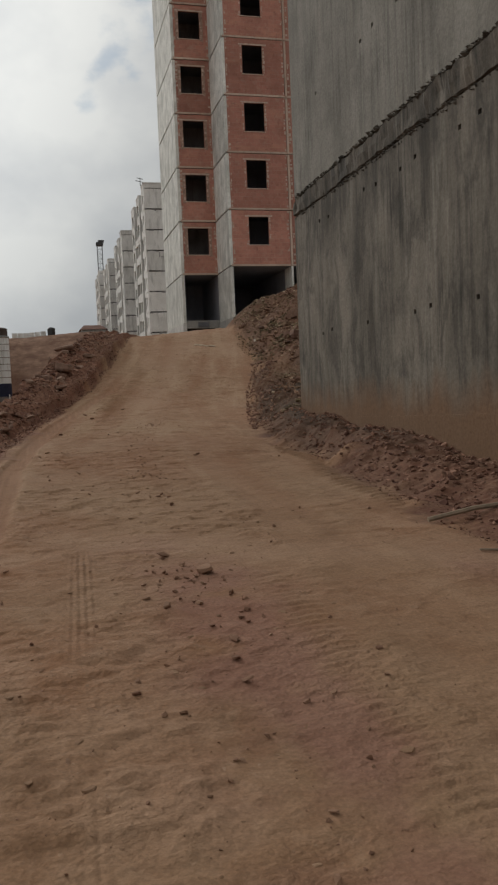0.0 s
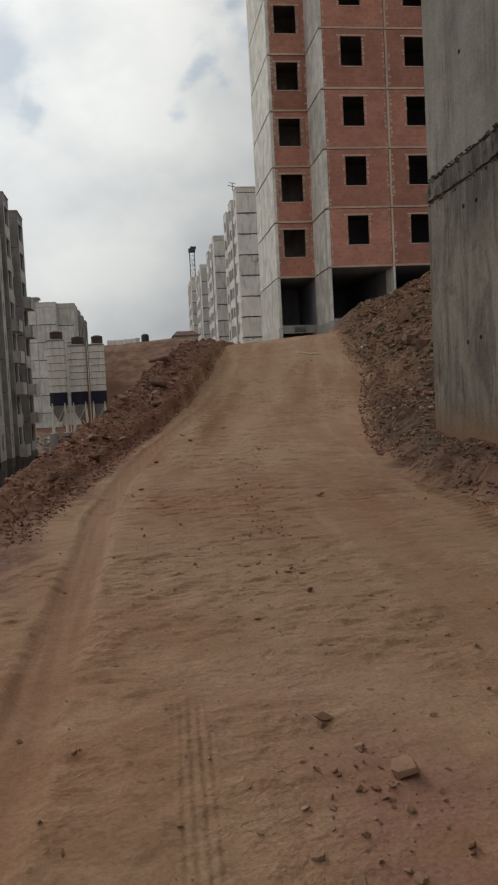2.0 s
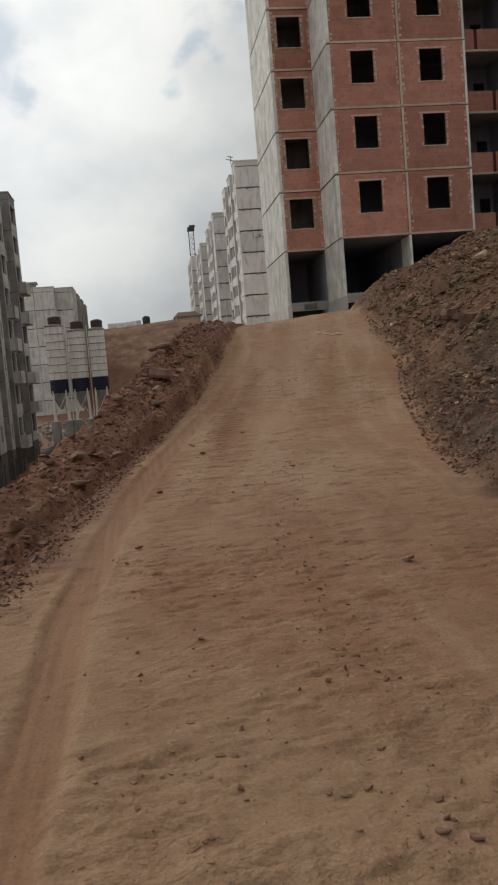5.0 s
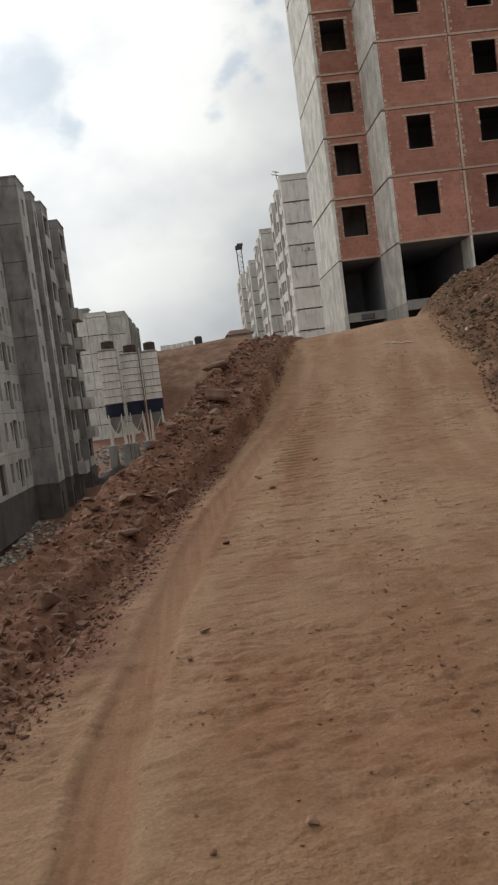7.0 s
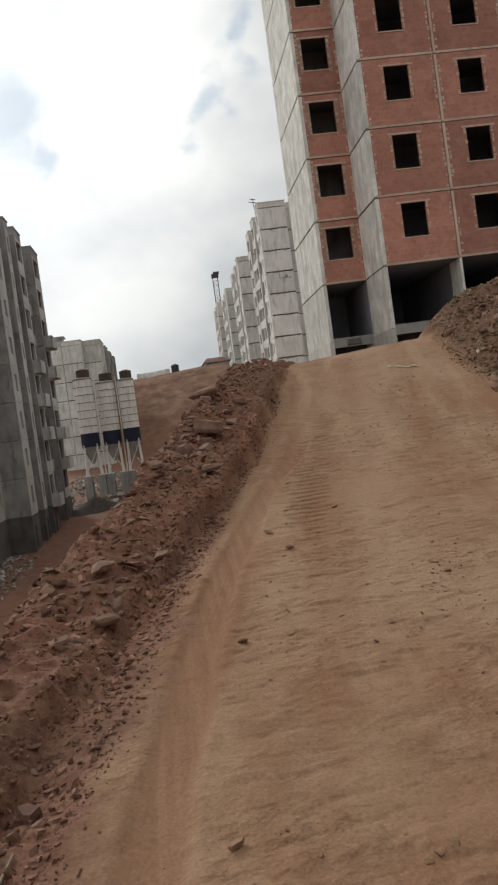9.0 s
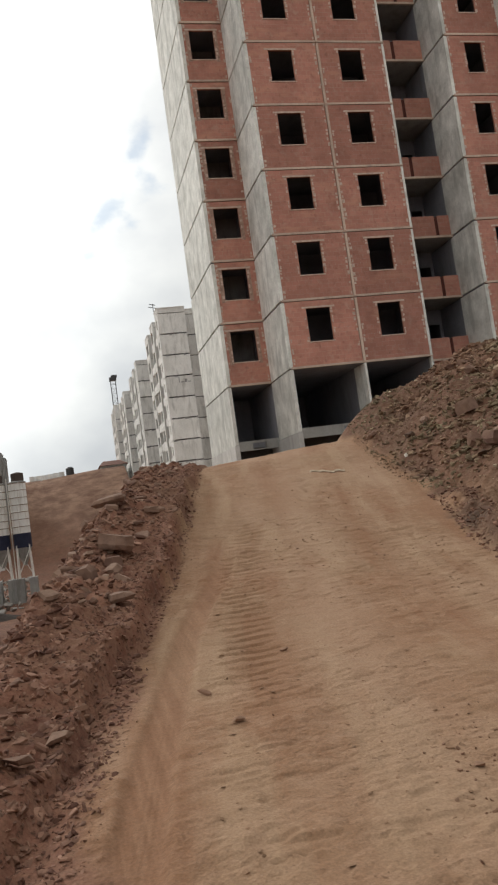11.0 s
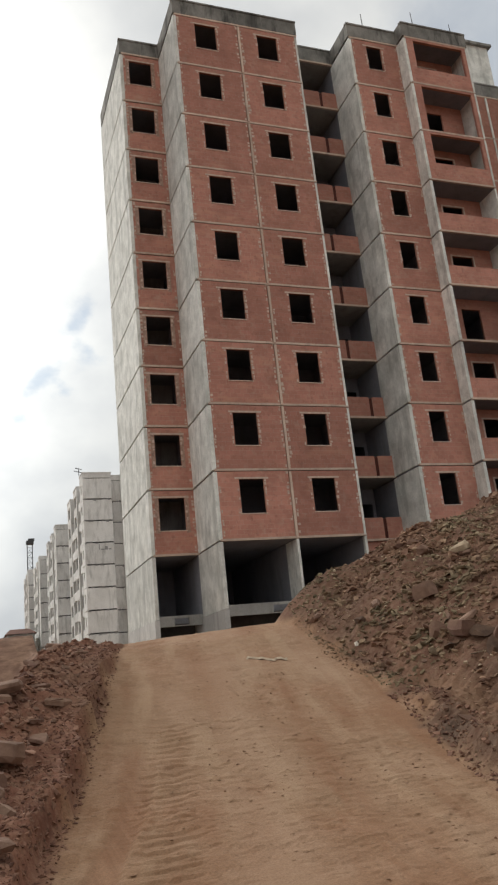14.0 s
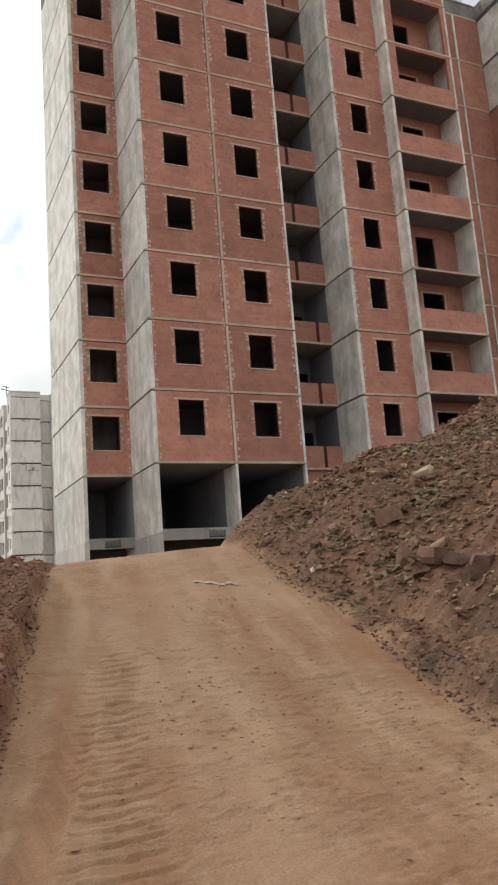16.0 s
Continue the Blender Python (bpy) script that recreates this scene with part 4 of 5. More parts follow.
    rear = Shape().holed(16.45, 19.27, 0, STOREY - SLAB, [(17.3, 18.1, 1.2, 2.2), (18.5, 19.1, 0.02, 2.2)], facing_south(43.2, 0.15)).mesh("balcony_rear_wall", M_ROOM)
    for k in range(FLOORS):
        at = (0, 0, Z0 + k * STOREY)
        g = gaps[k]
        p = part("balcony_parapet", Shape().box(16.45, g - 0.09, 40.87, 41.0, 0, 1.02).box(g + 0.09, 19.27, 40.87, 41.0, 0, 1.02), M_BRICK, t, "red brick balcony parapet", at)
        part("parapet_gap", Shape().box(g - 0.09, g + 0.09, 40.90, 40.98, 0, 0.97), M_RUST, p, "dark rusty filler strip")
        part("balcony_rear_wall", rear, None, t, at=at)
    # loggias of the protruding bay
    xa, xb, yl = 22.47, 26.36, 37.9
    low = Shape().box(xa, xb, yl + 0.01, yl + 0.15, 0, 1.03).mesh("loggia_parapet", M_BRICK)
    framed = Shape().holed(xa, xb, 0, STOREY - SLAB, [(xa + 0.45, xb - 0.22, 1.0, 2.84)], facing_south(yl + 0.005, 0.16)).mesh("loggia_front", M_BRICK)
    tall = Shape().holed(xa, xb, 0, STOREY - SLAB, [(xa + 0.45, xb - 0.22, 0.02, 2.84)], facing_south(yl + 0.005, 0.16)).mesh("loggia_front", M_BRICK)
    inner = Shape().holed(xa, xb, 0, STOREY - SLAB, [(xa + 1.4, xa + 2.7, 1.3, 2.45)], facing_south(yl + 1.4, 0.12)).mesh("loggia_rear_wall", M_BRICK)
    doorway = Shape().holed(xa, xb, 0, STOREY - SLAB, [(xa + 1.35, xa + 2.5, 0.02, 2.4)], facing_south(yl + 1.4, 0.12)).mesh("loggia_rear_wall", M_BRICK)
    rim = Shape().holed(xa + 1.3, xa + 2.8, 1.21, 2.54, [(xa + 1.4, xa + 2.7, 1.3, 2.45)], facing_south(yl + 1.39, 0.02)).mesh("opening_rim", M_MORTAR)
    for k in range(FLOORS):
        at = (0, 0, Z0 + k * STOREY)
        if k in (6, 8):
            part("loggia_front", framed, None, t, "brick front with a wide opening", at)
        elif k == 7:
            part("loggia_front", tall, None, t, "brick front open to the floor", at)
        elif k != 3:
            part("loggia_parapet", low, None, t, "red brick loggia parapet", at)
        w = part("loggia_rear_wall", doorway if k in (3, 7) else inner, None, t, at=at)
        if k not in (3, 7):
            part("opening_rim", rim, None, w, "cement rim")
    # plain brick wing set back beyond the loggias, and the next concrete bay
    blank = Shape().box(26.51, 31.97, 41.2, 41.4, 0.0, STOREY - SLAB - 0.02).mesh("brick_panel", M_BRICK)
    front = Shape().holed(32.13, 40.0, 0, STOREY - SLAB, [(33.2, 34.4, 1.08, 2.6)], facing_south(38.6, 0.2)).mesh("brick_panel", M_BRICK)
    for k in range(FLOORS):
        at = (0, 0, Z0 + k * STOREY)
        part("brick_panel", blank, None, t, at=at)
        part("brick_panel", front, None, t, at=at)
    # open ground storey with its base beams
    for a, b, y, h0, h1 in ((7.44, 9.45, 42.6, 8.12, 8.80), (9.62, 12.97, 39.33, 11.60, 12.35), (13.10, 16.30, 39.33, 14.9, 15.5), (19.44, 22.3, 38.7, 20, 20.5), (22.47, 26.3, 37.95, 24, 24.6)):
        part("base_beam", Shape().holed(a, b, 5.98, 6.44, [(h0, h1, 6.03, 6.33)], facing_south(y, 0.16)), M_GREY, t, "grey concrete base beam with a vent hole")
        # backing added behind the beam; its near-black colour stands for unlit void
        part("plinth_wall", Shape().box(a, b, y + 1.3, y + 1.4, 4.6, 6.1), M_VOID, t)
    part("balcony_base", Shape().box(16.45, 19.27, 41.0, 41.2, 4.6, Z0 - SLAB), M_BRICK, t)
    part("wing_base", Shape().box(26.51, 40, 41.3, 41.5, 4.6, Z0 - SLAB), M_GREY, t)
    # roof parapets
    zr = Z0 + FLOORS * STOREY
    for i, (a, b, y) in enumerate(((7.27, 9.45, 42.57), (9.45, 16.45, 39.28), (16.45, 19.27, 40.85), (19.27, 22.30, 38.63), (22.30, 26.51, 37.88), (26.51, 31.85, 41.2), (31.85, 40, 38.6))):
        top = zr + 0.90 + 0.03 * (i % 3)
        s = Shape().box(a, b, y, y + 0.18, zr + 0.006, top)
        s.box(a, a + 0.18, y + 0.18, BACK, zr + 0.006, top - 0.006)
        s.box(a - 0.03, b + 0.02, y - 0.035, y + 0.2, top - 0.10, top + 0.004)
        part("roof_parapet", s, M_PARAPET, t, "weathered grey roof parapet")
    part("rear_parapet", Shape().box(7.5, 40, BACK - 0.2, BACK, zr + 0.006, zr + 0.9), M_PARAPET, t)
    # starter bars left standing on the roof
    for x, y, h in ((20.4, 38.72, 0.85), (23.2, 37.98, 0.9), (25.7, 37.98, 0.6)):
        part("rebar", Shape().tube([(x, y, zr + 0.5), (x - 0.01, y, zr + 0.95), (x - 0.04, y, zr + 0.95 + h)], 0.022, 6), M_STEEL, t, "bare steel starter bar")
    # stair head
    house = part("stair_head", Shape().box(30.7, 32.75, 43.0, 47.0, zr, zr + 5.9), M_PALE, t, "plain concrete stair housing on the roof")
    part("stair_head_roof", Shape().box(30.5, 33.0, 42.8, 47.2, zr + 5.9, zr + 6.1), M_PARAPET, house)


tower_block()


# ---------------------------------------------------------------- other blocks of the estate
def segment(owner, x0, x1, y0, y1, z0, floors, h, side, south=(), flank=(), material=None, joint=0.05, cap=0.7, flank_depth=0.03, base=None):
    """One upright slice of a panel-built block: storey-high panels facing south and facing the lane, with real openings and open joints.
    side: -1 or +1, the way that the flank faces; south and flank: openings (u0, u1, z0, z1) within a storey."""
    t = 0.22
    xf = x1 if side > 0 else x0
    core_a, core_b = (x0, x1 - t - flank_depth) if side > 0 else (x0 + t + flank_depth, x1)
    # solid filler whose near-black colour gives unlit rooms and joint gaps
    part("core", Shape().box(core_a, core_b, y0 + t + 0.12, y1, z0, z0 + floors * h), M_VOID, owner)
    fill = Shape().box(min(xf - side * 0.05, xf - side * t), max(xf - side * 0.05, xf - side * t), y0 + 0.05, y0 + t, z0, z0 + floors * h)
    part("corner_post", fill, material, owner)
    sp = Shape().holed(x0, x1, joint / 2, h - joint / 2, [o for o in south], lambda u, d, z: (u, y0 + d * t, z)).mesh("south_panel", material)
    # flank panels get the paler concrete: the lit side is put into colour
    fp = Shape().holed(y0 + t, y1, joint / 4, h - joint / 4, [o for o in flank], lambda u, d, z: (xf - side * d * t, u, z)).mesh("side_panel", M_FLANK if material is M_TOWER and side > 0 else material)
    for k in range(floors):
        at = (0, 0, z0 + k * h)
        # lowest storey takes a darker concrete, shade near the ground put into colour
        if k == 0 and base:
            part("basement_wall", Shape().box(x0, x1, y0, y0 + t, 0.02, h - 0.02), base, owner, "basement wall coloured dark for shade near the ground", at)
            part("basement_wall", Shape().holed(y0 + t, y1, 0.02, h - 0.02, [(y0 + t + 0.5, y0 + t + 1.2, 0.4, 2.2)], lambda u, d, z: (xf - side * d * t, u, z)), base, owner, "basement wall coloured dark for shade near the ground", at)
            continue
        part("south_panel", sp, None, owner, at=at)
        part("side_panel", fp, None, owner, at=at)
    za = z0 + floors * h
    part("roof_parapet", Shape().box(x0, x1, y0, y1, za + 0.01, za + cap).box(x0 - 0.06, x1 + 0.06, y0 - 0.06, y1 + 0.06, za + cap, za + cap + 0.12), material, owner)


def boxed_balconies(owner, x, y0, y1, z0, floors, h, side, depth, material, skip=()):
    """Solid balcony fronts standing out from a flank."""
    xa, xb = sorted((x, x + side * depth))
    front = Shape().box(xb - 0.12 if side > 0 else xa, xb if side > 0 else xa + 0.12, y0, y1, 0.0, 1.0)
    front.box(xa, xb, y0, y0 + 0.12, 0.0, 1.0)
    front.box(xa, xb, y0, y1, -0.16, 0.0)
    me = front.mesh("balcony", material)
    for k in range(floors):
        if k not in skip:
            part("balcony", me, None, owner, at=(0, 0, z0 + k * h))


def valley_block():
    b = thing("valley_block", "dim grey unfinished concrete apartment block standing low in the valley", "building")
    z0, n, h = -5.2, 9, 3.06
    pair = [(u, u + 0.75, 0.95, 2.35) for u in (54.2, 56.4, 61.8, 63.6, 66.4, 67.9)] + [(58.3, 60.2, 0.3, 2.5), (64.6, 65.9, 0.3, 2.5)]
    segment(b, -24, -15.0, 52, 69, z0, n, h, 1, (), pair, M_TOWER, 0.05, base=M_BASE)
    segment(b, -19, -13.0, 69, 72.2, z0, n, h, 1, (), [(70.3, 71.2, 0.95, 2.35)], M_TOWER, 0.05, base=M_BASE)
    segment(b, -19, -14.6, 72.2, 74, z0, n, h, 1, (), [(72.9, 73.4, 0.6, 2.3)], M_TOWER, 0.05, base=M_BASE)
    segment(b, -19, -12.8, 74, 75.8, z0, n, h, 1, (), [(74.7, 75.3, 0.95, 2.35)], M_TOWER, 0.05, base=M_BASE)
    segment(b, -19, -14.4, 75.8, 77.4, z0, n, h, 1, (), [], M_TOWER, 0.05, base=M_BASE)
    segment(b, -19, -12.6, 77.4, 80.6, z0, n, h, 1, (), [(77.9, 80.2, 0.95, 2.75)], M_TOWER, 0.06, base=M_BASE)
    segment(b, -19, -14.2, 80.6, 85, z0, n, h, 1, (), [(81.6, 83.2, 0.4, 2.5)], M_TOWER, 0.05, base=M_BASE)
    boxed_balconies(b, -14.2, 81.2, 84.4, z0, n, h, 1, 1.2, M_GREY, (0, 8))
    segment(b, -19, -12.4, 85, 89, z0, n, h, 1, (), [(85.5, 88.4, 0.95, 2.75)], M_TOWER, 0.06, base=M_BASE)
    boxed_balconies(b, -12.6, 77.7, 80.3, z0, n, h, 1, 0.7, M_FLANK, (0, 2, 6, 7, 8))
    boxed_balconies(b, -12.4, 85.3, 88.6, z0, n, h, 1, 0.8, M_FLANK, (0, 1, 4, 7, 8))


def far_grey_block():
    b = thing("panel_block", "pale grey panel-built apartment block behind the silos", "building")
    z0, n, h = -1.8, 7, 3.05
    segment(b, -21.5, -17.56, 140, 186, z0, n, h, 1, (), [], M_STAINED, 0.12)
    segment(b, -17.5, -14.2, 140, 186, z0, n, h, 1, (), [], M_STAINED, 0.12)
    segment(b, -14.2, -11.2, 142.5, 150, z0, n, h, 1, (), [(144, 146, 0.9, 2.4)], M_STAINED, 0.12)
    for y in (153, 163, 173):
        segment(b, -14.2, -11.2, y, y + 6, z0, n, h, 1, (), [(y + 1.5, y + 3.5, 0.9, 2.4)], M_GREY)
    part("roof_vent", Shape().box(-19.3, -17.6, 144, 146, z0 + n * h + 0.8, z0 + n * h + 1.9).box(-19.6, -17.3, 143.7, 146.3, z0 + n * h + 1.9, z0 + n * h + 2.2), M_GREY, b)


def upper_row():
    """The pale blocks in line beyond the tower."""
    h = 3.06
    for i, (y0, x) in enumerate(((117.0, 15.1), (151.5, 15.0), (184.0, 15.0), (215.5, 15.0))):
        b = thing("row_block", "pale grey panel-built apartment block with stacked balconies", "building", "row of pale apartment blocks")
        z0 = (8.2, 8.0, 8.0, 10.0)[i]
        n = 8
        segment(b, x, x + 4.0, y0, y0 + 3.0, z0, n, h, -1, (), [(y0 + 1.1, y0 + 2.0, 1.0, 2.3)], M_PLASTER, 0.2)
        segment(b, x + 4.0, x + 5.6, y0 + 1.6, y0 + 9, z0, n, h, -1, (), [], M_PLASTER, 0.14)
        segment(b, x + 5.6, x + 12, y0 + 0.9, y0 + 9, z0, n, h, -1, (), [], M_PLASTER, 0.14)
        # set-back slices use the shaded concrete, so recess shade sits in their colour
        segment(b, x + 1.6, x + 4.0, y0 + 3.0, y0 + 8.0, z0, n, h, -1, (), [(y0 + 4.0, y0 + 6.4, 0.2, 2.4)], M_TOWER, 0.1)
        boxed_balconies(b, x + 1.6, y0 + 4.0, y0 + 7.6, z0, n, h, -1, 1.2, M_PLASTER, (0,))
        segment(b, x + 0.2, x + 4.0, y0 + 8.0, y0 + 11.5, z0, n, h, -1, (), [(y0 + 8.9, y0 + 11.0, 0.9, 2.6)], M_PLASTER, 0.1)
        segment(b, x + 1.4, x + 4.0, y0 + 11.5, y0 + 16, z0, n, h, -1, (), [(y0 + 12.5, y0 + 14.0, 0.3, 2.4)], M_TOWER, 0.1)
        boxed_balconies(b, x + 1.4, y0 + 12.2, y0 + 15.4, z0, n, h, -1, 1.1, M_PLASTER, (0, 7))
        segment(b, x + 0.3, x + 4.0, y0 + 16, y0 + 20, z0, n, h, -1, (), [(y0 + 17.0, y0 + 19.2, 0.9, 2.6)], M_PLASTER, 0.1)
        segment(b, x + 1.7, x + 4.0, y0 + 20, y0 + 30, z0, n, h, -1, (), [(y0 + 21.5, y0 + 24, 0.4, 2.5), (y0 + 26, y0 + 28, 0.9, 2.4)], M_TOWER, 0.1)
        # broken mortar hanging out of the joints
        rnd = random.Random(31 + i)
        s = Shape()
        for k in range(1, n):
            u = x + 0.05
            while u < x + 5.4:
                w = rnd.uniform(0.15, 0.7)
                if rnd.random() < 0.65:
                    front = y0 if u + w < x + 4.0 else y0 + 1.6
                    zc = z0 + k * h + rnd.uniform(-0.12, 0.02)
                    s.box(u, u + w, front - 0.015, front + 0.02, zc - rnd.uniform(0.05, 0.2), zc + rnd.uniform(0.05, 0.14))
                u += w + rnd.uniform(0.05, 0.4)
        tagged(part("broken_joint", s, M_TOWER, b, "dark ragged mortar along the panel joints"), kind="stuff")
        if i == 0:
            for k, (dx, w, hh) in enumerate(((1.9, 0.12, 0.8), (2.15, 0.5, 0.14), (2.75, 0.35, 0.5), (3.2, 0.4, 0.16))):
                part("painted_mark", Shape().box(x + dx, x + dx + w, y0 - 0.012, y0 + 0.01, z0 + 4 * h + 2.0, z0 + 4 * h + 2.0 + hh), M_TOWER, b, "grey painted scrawl")
            za = z0 + n * h
            part("roof_aerial", Shape().tube([(x - 0.3, y0 + 1, za + 0.5), (x - 0.3, y0 + 1, za + 1.7)], 0.05, 6).tube([(x - 1.0, y0 + 1, za + 1.3), (x + 0.3, y0 + 1, za + 1.0)], 0.05, 6).tube([(x - 0.8, y0 + 1, za + 1.7), (x + 0.1, y0 + 1, za + 1.5)], 0.05, 6), M_STEEL, b, "thin steel roof aerial")


def crane_mast(x, y, z0, z1, w):
    c = thing("tower_crane_mast", "dark lattice tower crane mast rising behind the pale blocks", "crane")
    corners = [(x + i * w / 2, y + j * w / 2) for i, j in ((-1, -1), (1, -1), (1, 1), (-1, 1))]
    for cx, cy in corners:
        part("mast_leg", Shape().tube([(cx, cy, z0), (cx, cy, z1)], 0.07, 6), M_STEEL, c)
    n = int((z1 - z0) / w)
    for k in range(n):
        za, zb = z0 + k * w, z0 + (k + 1) * w
        s = Shape()
        for (ax, ay), (bx, by) in zip(corners, corners[1:] + corners[:1]):
            s.tube([(ax, ay, za), (bx, by, zb)], 0.04, 5)
            s.tube([(ax, ay, zb), (bx, by, zb)], 0.04, 5)
        part("mast_bracing", s, M_STEEL, c)
    part("crane_head", Shape().box(x - w * 0.7, x + w * 0.7, y - w * 0.7, y + w * 0.7, z1, z1 + 1.0).box(x - w * 0.3, x + w * 0.9, y - w * 0.3, y + w * 0.3, z1 + 1.0, z1 + 1.7), M_STEEL, c, "dark slewing head")


def cement_silo(x, y, zt, zb, r, zg, ladder):
    s = thing("cement_silo", "white cylindrical cement silo with a navy band on white steel legs", "silo", "cement silos")
    ring = []
    z = zb + 1.6
    n = 7
    step = (zt - z) / n
    for k in range(n):
        a = z + k * step
        ring += [(r, a + 0.02), (r, a + step - 0.10), (r + 0.035, a + step - 0.09), (r + 0.035, a + step - 0.01)]
    part("silo_body", Shape().turned(x, y, ring), M_WHITE, s)
    for k in range(n):
        part("hoop", Shape().turned(x, y, [(r + 0.045, z + (k + 1) * step - 0.10), (r + 0.045, z + (k + 1) * step - 0.02)]), M_TIMBER, s, "rust-stained hoop seam")
    part("colour_band", Shape().turned(x, y, [(r + 0.012, zb), (r + 0.012, z + 0.018)]), M_NAVY, s, "navy blue painted band")
    part("hopper_cone", Shape().turned(x, y, [(0.18, zb - 2.0), (r * 0.55, zb - 1.1), (r - 0.02, zb - 0.004)]), M_GREY, s, "dusty grey discharge cone")
    part("silo_roof", Shape().turned(x, y, [(r + 0.05, zt), (r + 0.05, zt + 0.08), (0.35, zt + 0.32), (0.3, zt + 0.35)]), M_GREY, s)
    part("top_filter", Shape().turned(x + 0.15, y, [(r * 0.72, zt + 0.2), (r * 0.72, zt + 1.05), (0.3, zt + 1.2)], 14), M_RUSTSHEET, s, "dark dust filter on the silo roof")
    for k in range(4):
        a = math.pi / 4 + k * math.pi / 2
        px, py = x + (r - 0.06) * math.cos(a), y + (r - 0.06) * math.sin(a)
        qx, qy = x + (r + 0.12) * math.cos(a), y + (r + 0.12) * math.sin(a)
        part("leg", Shape().tube([(px, py, zb + 0.3), (qx, qy, zg)], 0.11, 8), M_WHITE, s)
    for k in range(4):
        a, b = math.pi / 4 + k * math.pi / 2, math.pi / 4 + (k + 1) * math.pi / 2
        br = Shape().tube([(x + r * math.cos(a), y + r * math.sin(a), zg + 0.4), (x + r * math.cos(b), y + r * math.sin(b), zb - 0.2)], 0.05, 6)
        part("brace", br, M_WHITE, s)
    if ladder:
        part("ladder_rail", Shape().tube([(x + r + 0.22, y - 0.3, zg), (x + r + 0.22, y - 0.3, zt + 0.6)], 0.04, 6).tube([(x + r + 0.22, y + 0.15, zg), (x + r + 0.22, y + 0.15, zt + 0.6)], 0.05, 6), M_WHITE, s)
    for k in (-1, 1):
        part("footing_block", Shape().box(x + k * r * 0.75 - 0.45, x + k * r * 0.75 + 0.45, y - 1.2, y + 1.2, zg - 3.2, zg), M_GREY, s, "grey concrete footing")


valley_block()
far_grey_block()
upper_row()
crane_mast(18.2, 250, 8, 48.0, 1.5)
for sx, sy, st, sr in ((-10.75, 100, 10.55, 1.08), (-8.20, 100.4, 9.85, 1.05), (-5.80, 100.2, 9.85, 0.98)):
    cement_silo(sx, sy, st, 2.5, sr, -0.9, sx < -6)


def hilltop():
    b = thing("hilltop_house", "low house with a rust-red tiled roof on the hill crest", "house")
    z = ground_z(10.5, 190) - 0.9
    part("wall", Shape().box(8.4, 14.2, 190, 198, z - 3, z + 1.3), M_PLASTER, b)
    part("roof", Shape().add([(8.0, 189.3, z + 1.25), (14.6, 189.3, z + 1.25), (14.6, 198.6, z + 1.25), (8.0, 198.6, z + 1.25), (9.2, 194, z + 2.6), (13.2, 194, z + 2.6)],
                             [(0, 1, 5, 4), (1, 2, 5), (2, 3, 4, 5), (3, 0, 4), (3, 2, 1, 0)]), M_ROOF, b, "rust-red hipped tile roof")
    t = thing("water_tank", "small dark water tank on the hill crest", "tank")
    z = ground_z(1.5, 192)
    part("tank_body", Shape().turned(1.5, 192, [(0.9, z - 0.6), (0.9, z + 1.5), (0.5, z + 1.8)], 14), M_STEEL, t)
    f = thing("site_fence", "pale corrugated hoarding along the hill crest", "fence")
    for k in range(6):
        x = -7.5 + k * 1.3
        z = ground_z(x, 191)
        part("hoarding_sheet", Shape().box(x, x + 1.22, 191, 191.08, z - 0.4, z + 1.1), M_PLASTER, f)


hilltop()


# ---------------------------------------------------------------- loose rock, rubble and litter
def shard(seed, flat, points=15):
    """A broken, angular stone about 1 across."""
    rnd = random.Random(seed)
    bm = bmesh.new()
    for _ in range(points):
        d = Vector((rnd.gauss(0, 1), rnd.gauss(0, 1), rnd.gauss(0, 1))).normalized() * rnd.uniform(0.38, 0.55)
        bm.verts.new((d.x * 1.15, d.y * 0.85, d.z * flat))
    out = bmesh.ops.convex_hull(bm, input=bm.verts)
    bmesh.ops.delete(bm, geom=[g for g in out["geom_interior"] if isinstance(g, bmesh.types.BMVert)], context="VERTS")
    me = bpy.data.meshes.new("rock")
    bm.to_mesh(me)
    bm.free()
    return me


def slab(seed, thick):
    """A broken plate of layered rock about 1 across: an uneven outline with cleft edges."""
    rnd = random.Random(seed)
    n = rnd.choice((5, 6, 6, 7))
    rim = [(a, rnd.uniform(0.36, 0.58)) for a in sorted((k + rnd.uniform(-0.3, 0.3)) * math.tau / n for k in range(n))]
    bm = bmesh.new()
    for z, grow in ((-0.5, rnd.uniform(0.86, 1.0)), (rnd.uniform(-0.1, 0.15), 1.04), (0.5, rnd.uniform(0.80, 0.97))):
        dx, dy = rnd.uniform(-0.04, 0.04), rnd.uniform(-0.04, 0.04)
        for a, r in rim:
            q = r * grow * rnd.uniform(0.93, 1.04)
            bm.verts.new((1.15 * q * math.cos(a) + dx, 0.9 * q * math.sin(a) + dy, thick * (z + rnd.uniform(-0.10, 0.10))))
    out = bmesh.ops.convex_hull(bm, input=bm.verts)
    bmesh.ops.delete(bm, geom=[g for g in out["geom_interior"] if isinstance(g, bmesh.types.BMVert)], context="VERTS")
    bmesh.ops.recalc_face_normals(bm, faces=bm.faces)
    me = bpy.data.meshes.new("rock")
    bm.to_mesh(me)
    bm.free()
    return me


SLABS = [slab(60 + i, (0.22, 0.34, 0.28, 0.45)[i % 4]) for i in range(12)]
for me in SLABS:
    me.materials.append(M_ROCK)
SHARDS = [shard(i, (0.42, 0.55, 0.3, 0.7)[i % 4]) for i in range(12)]
for me in SHARDS:
    me.materials.append(M_ROCK)
SHARD_DATA = []
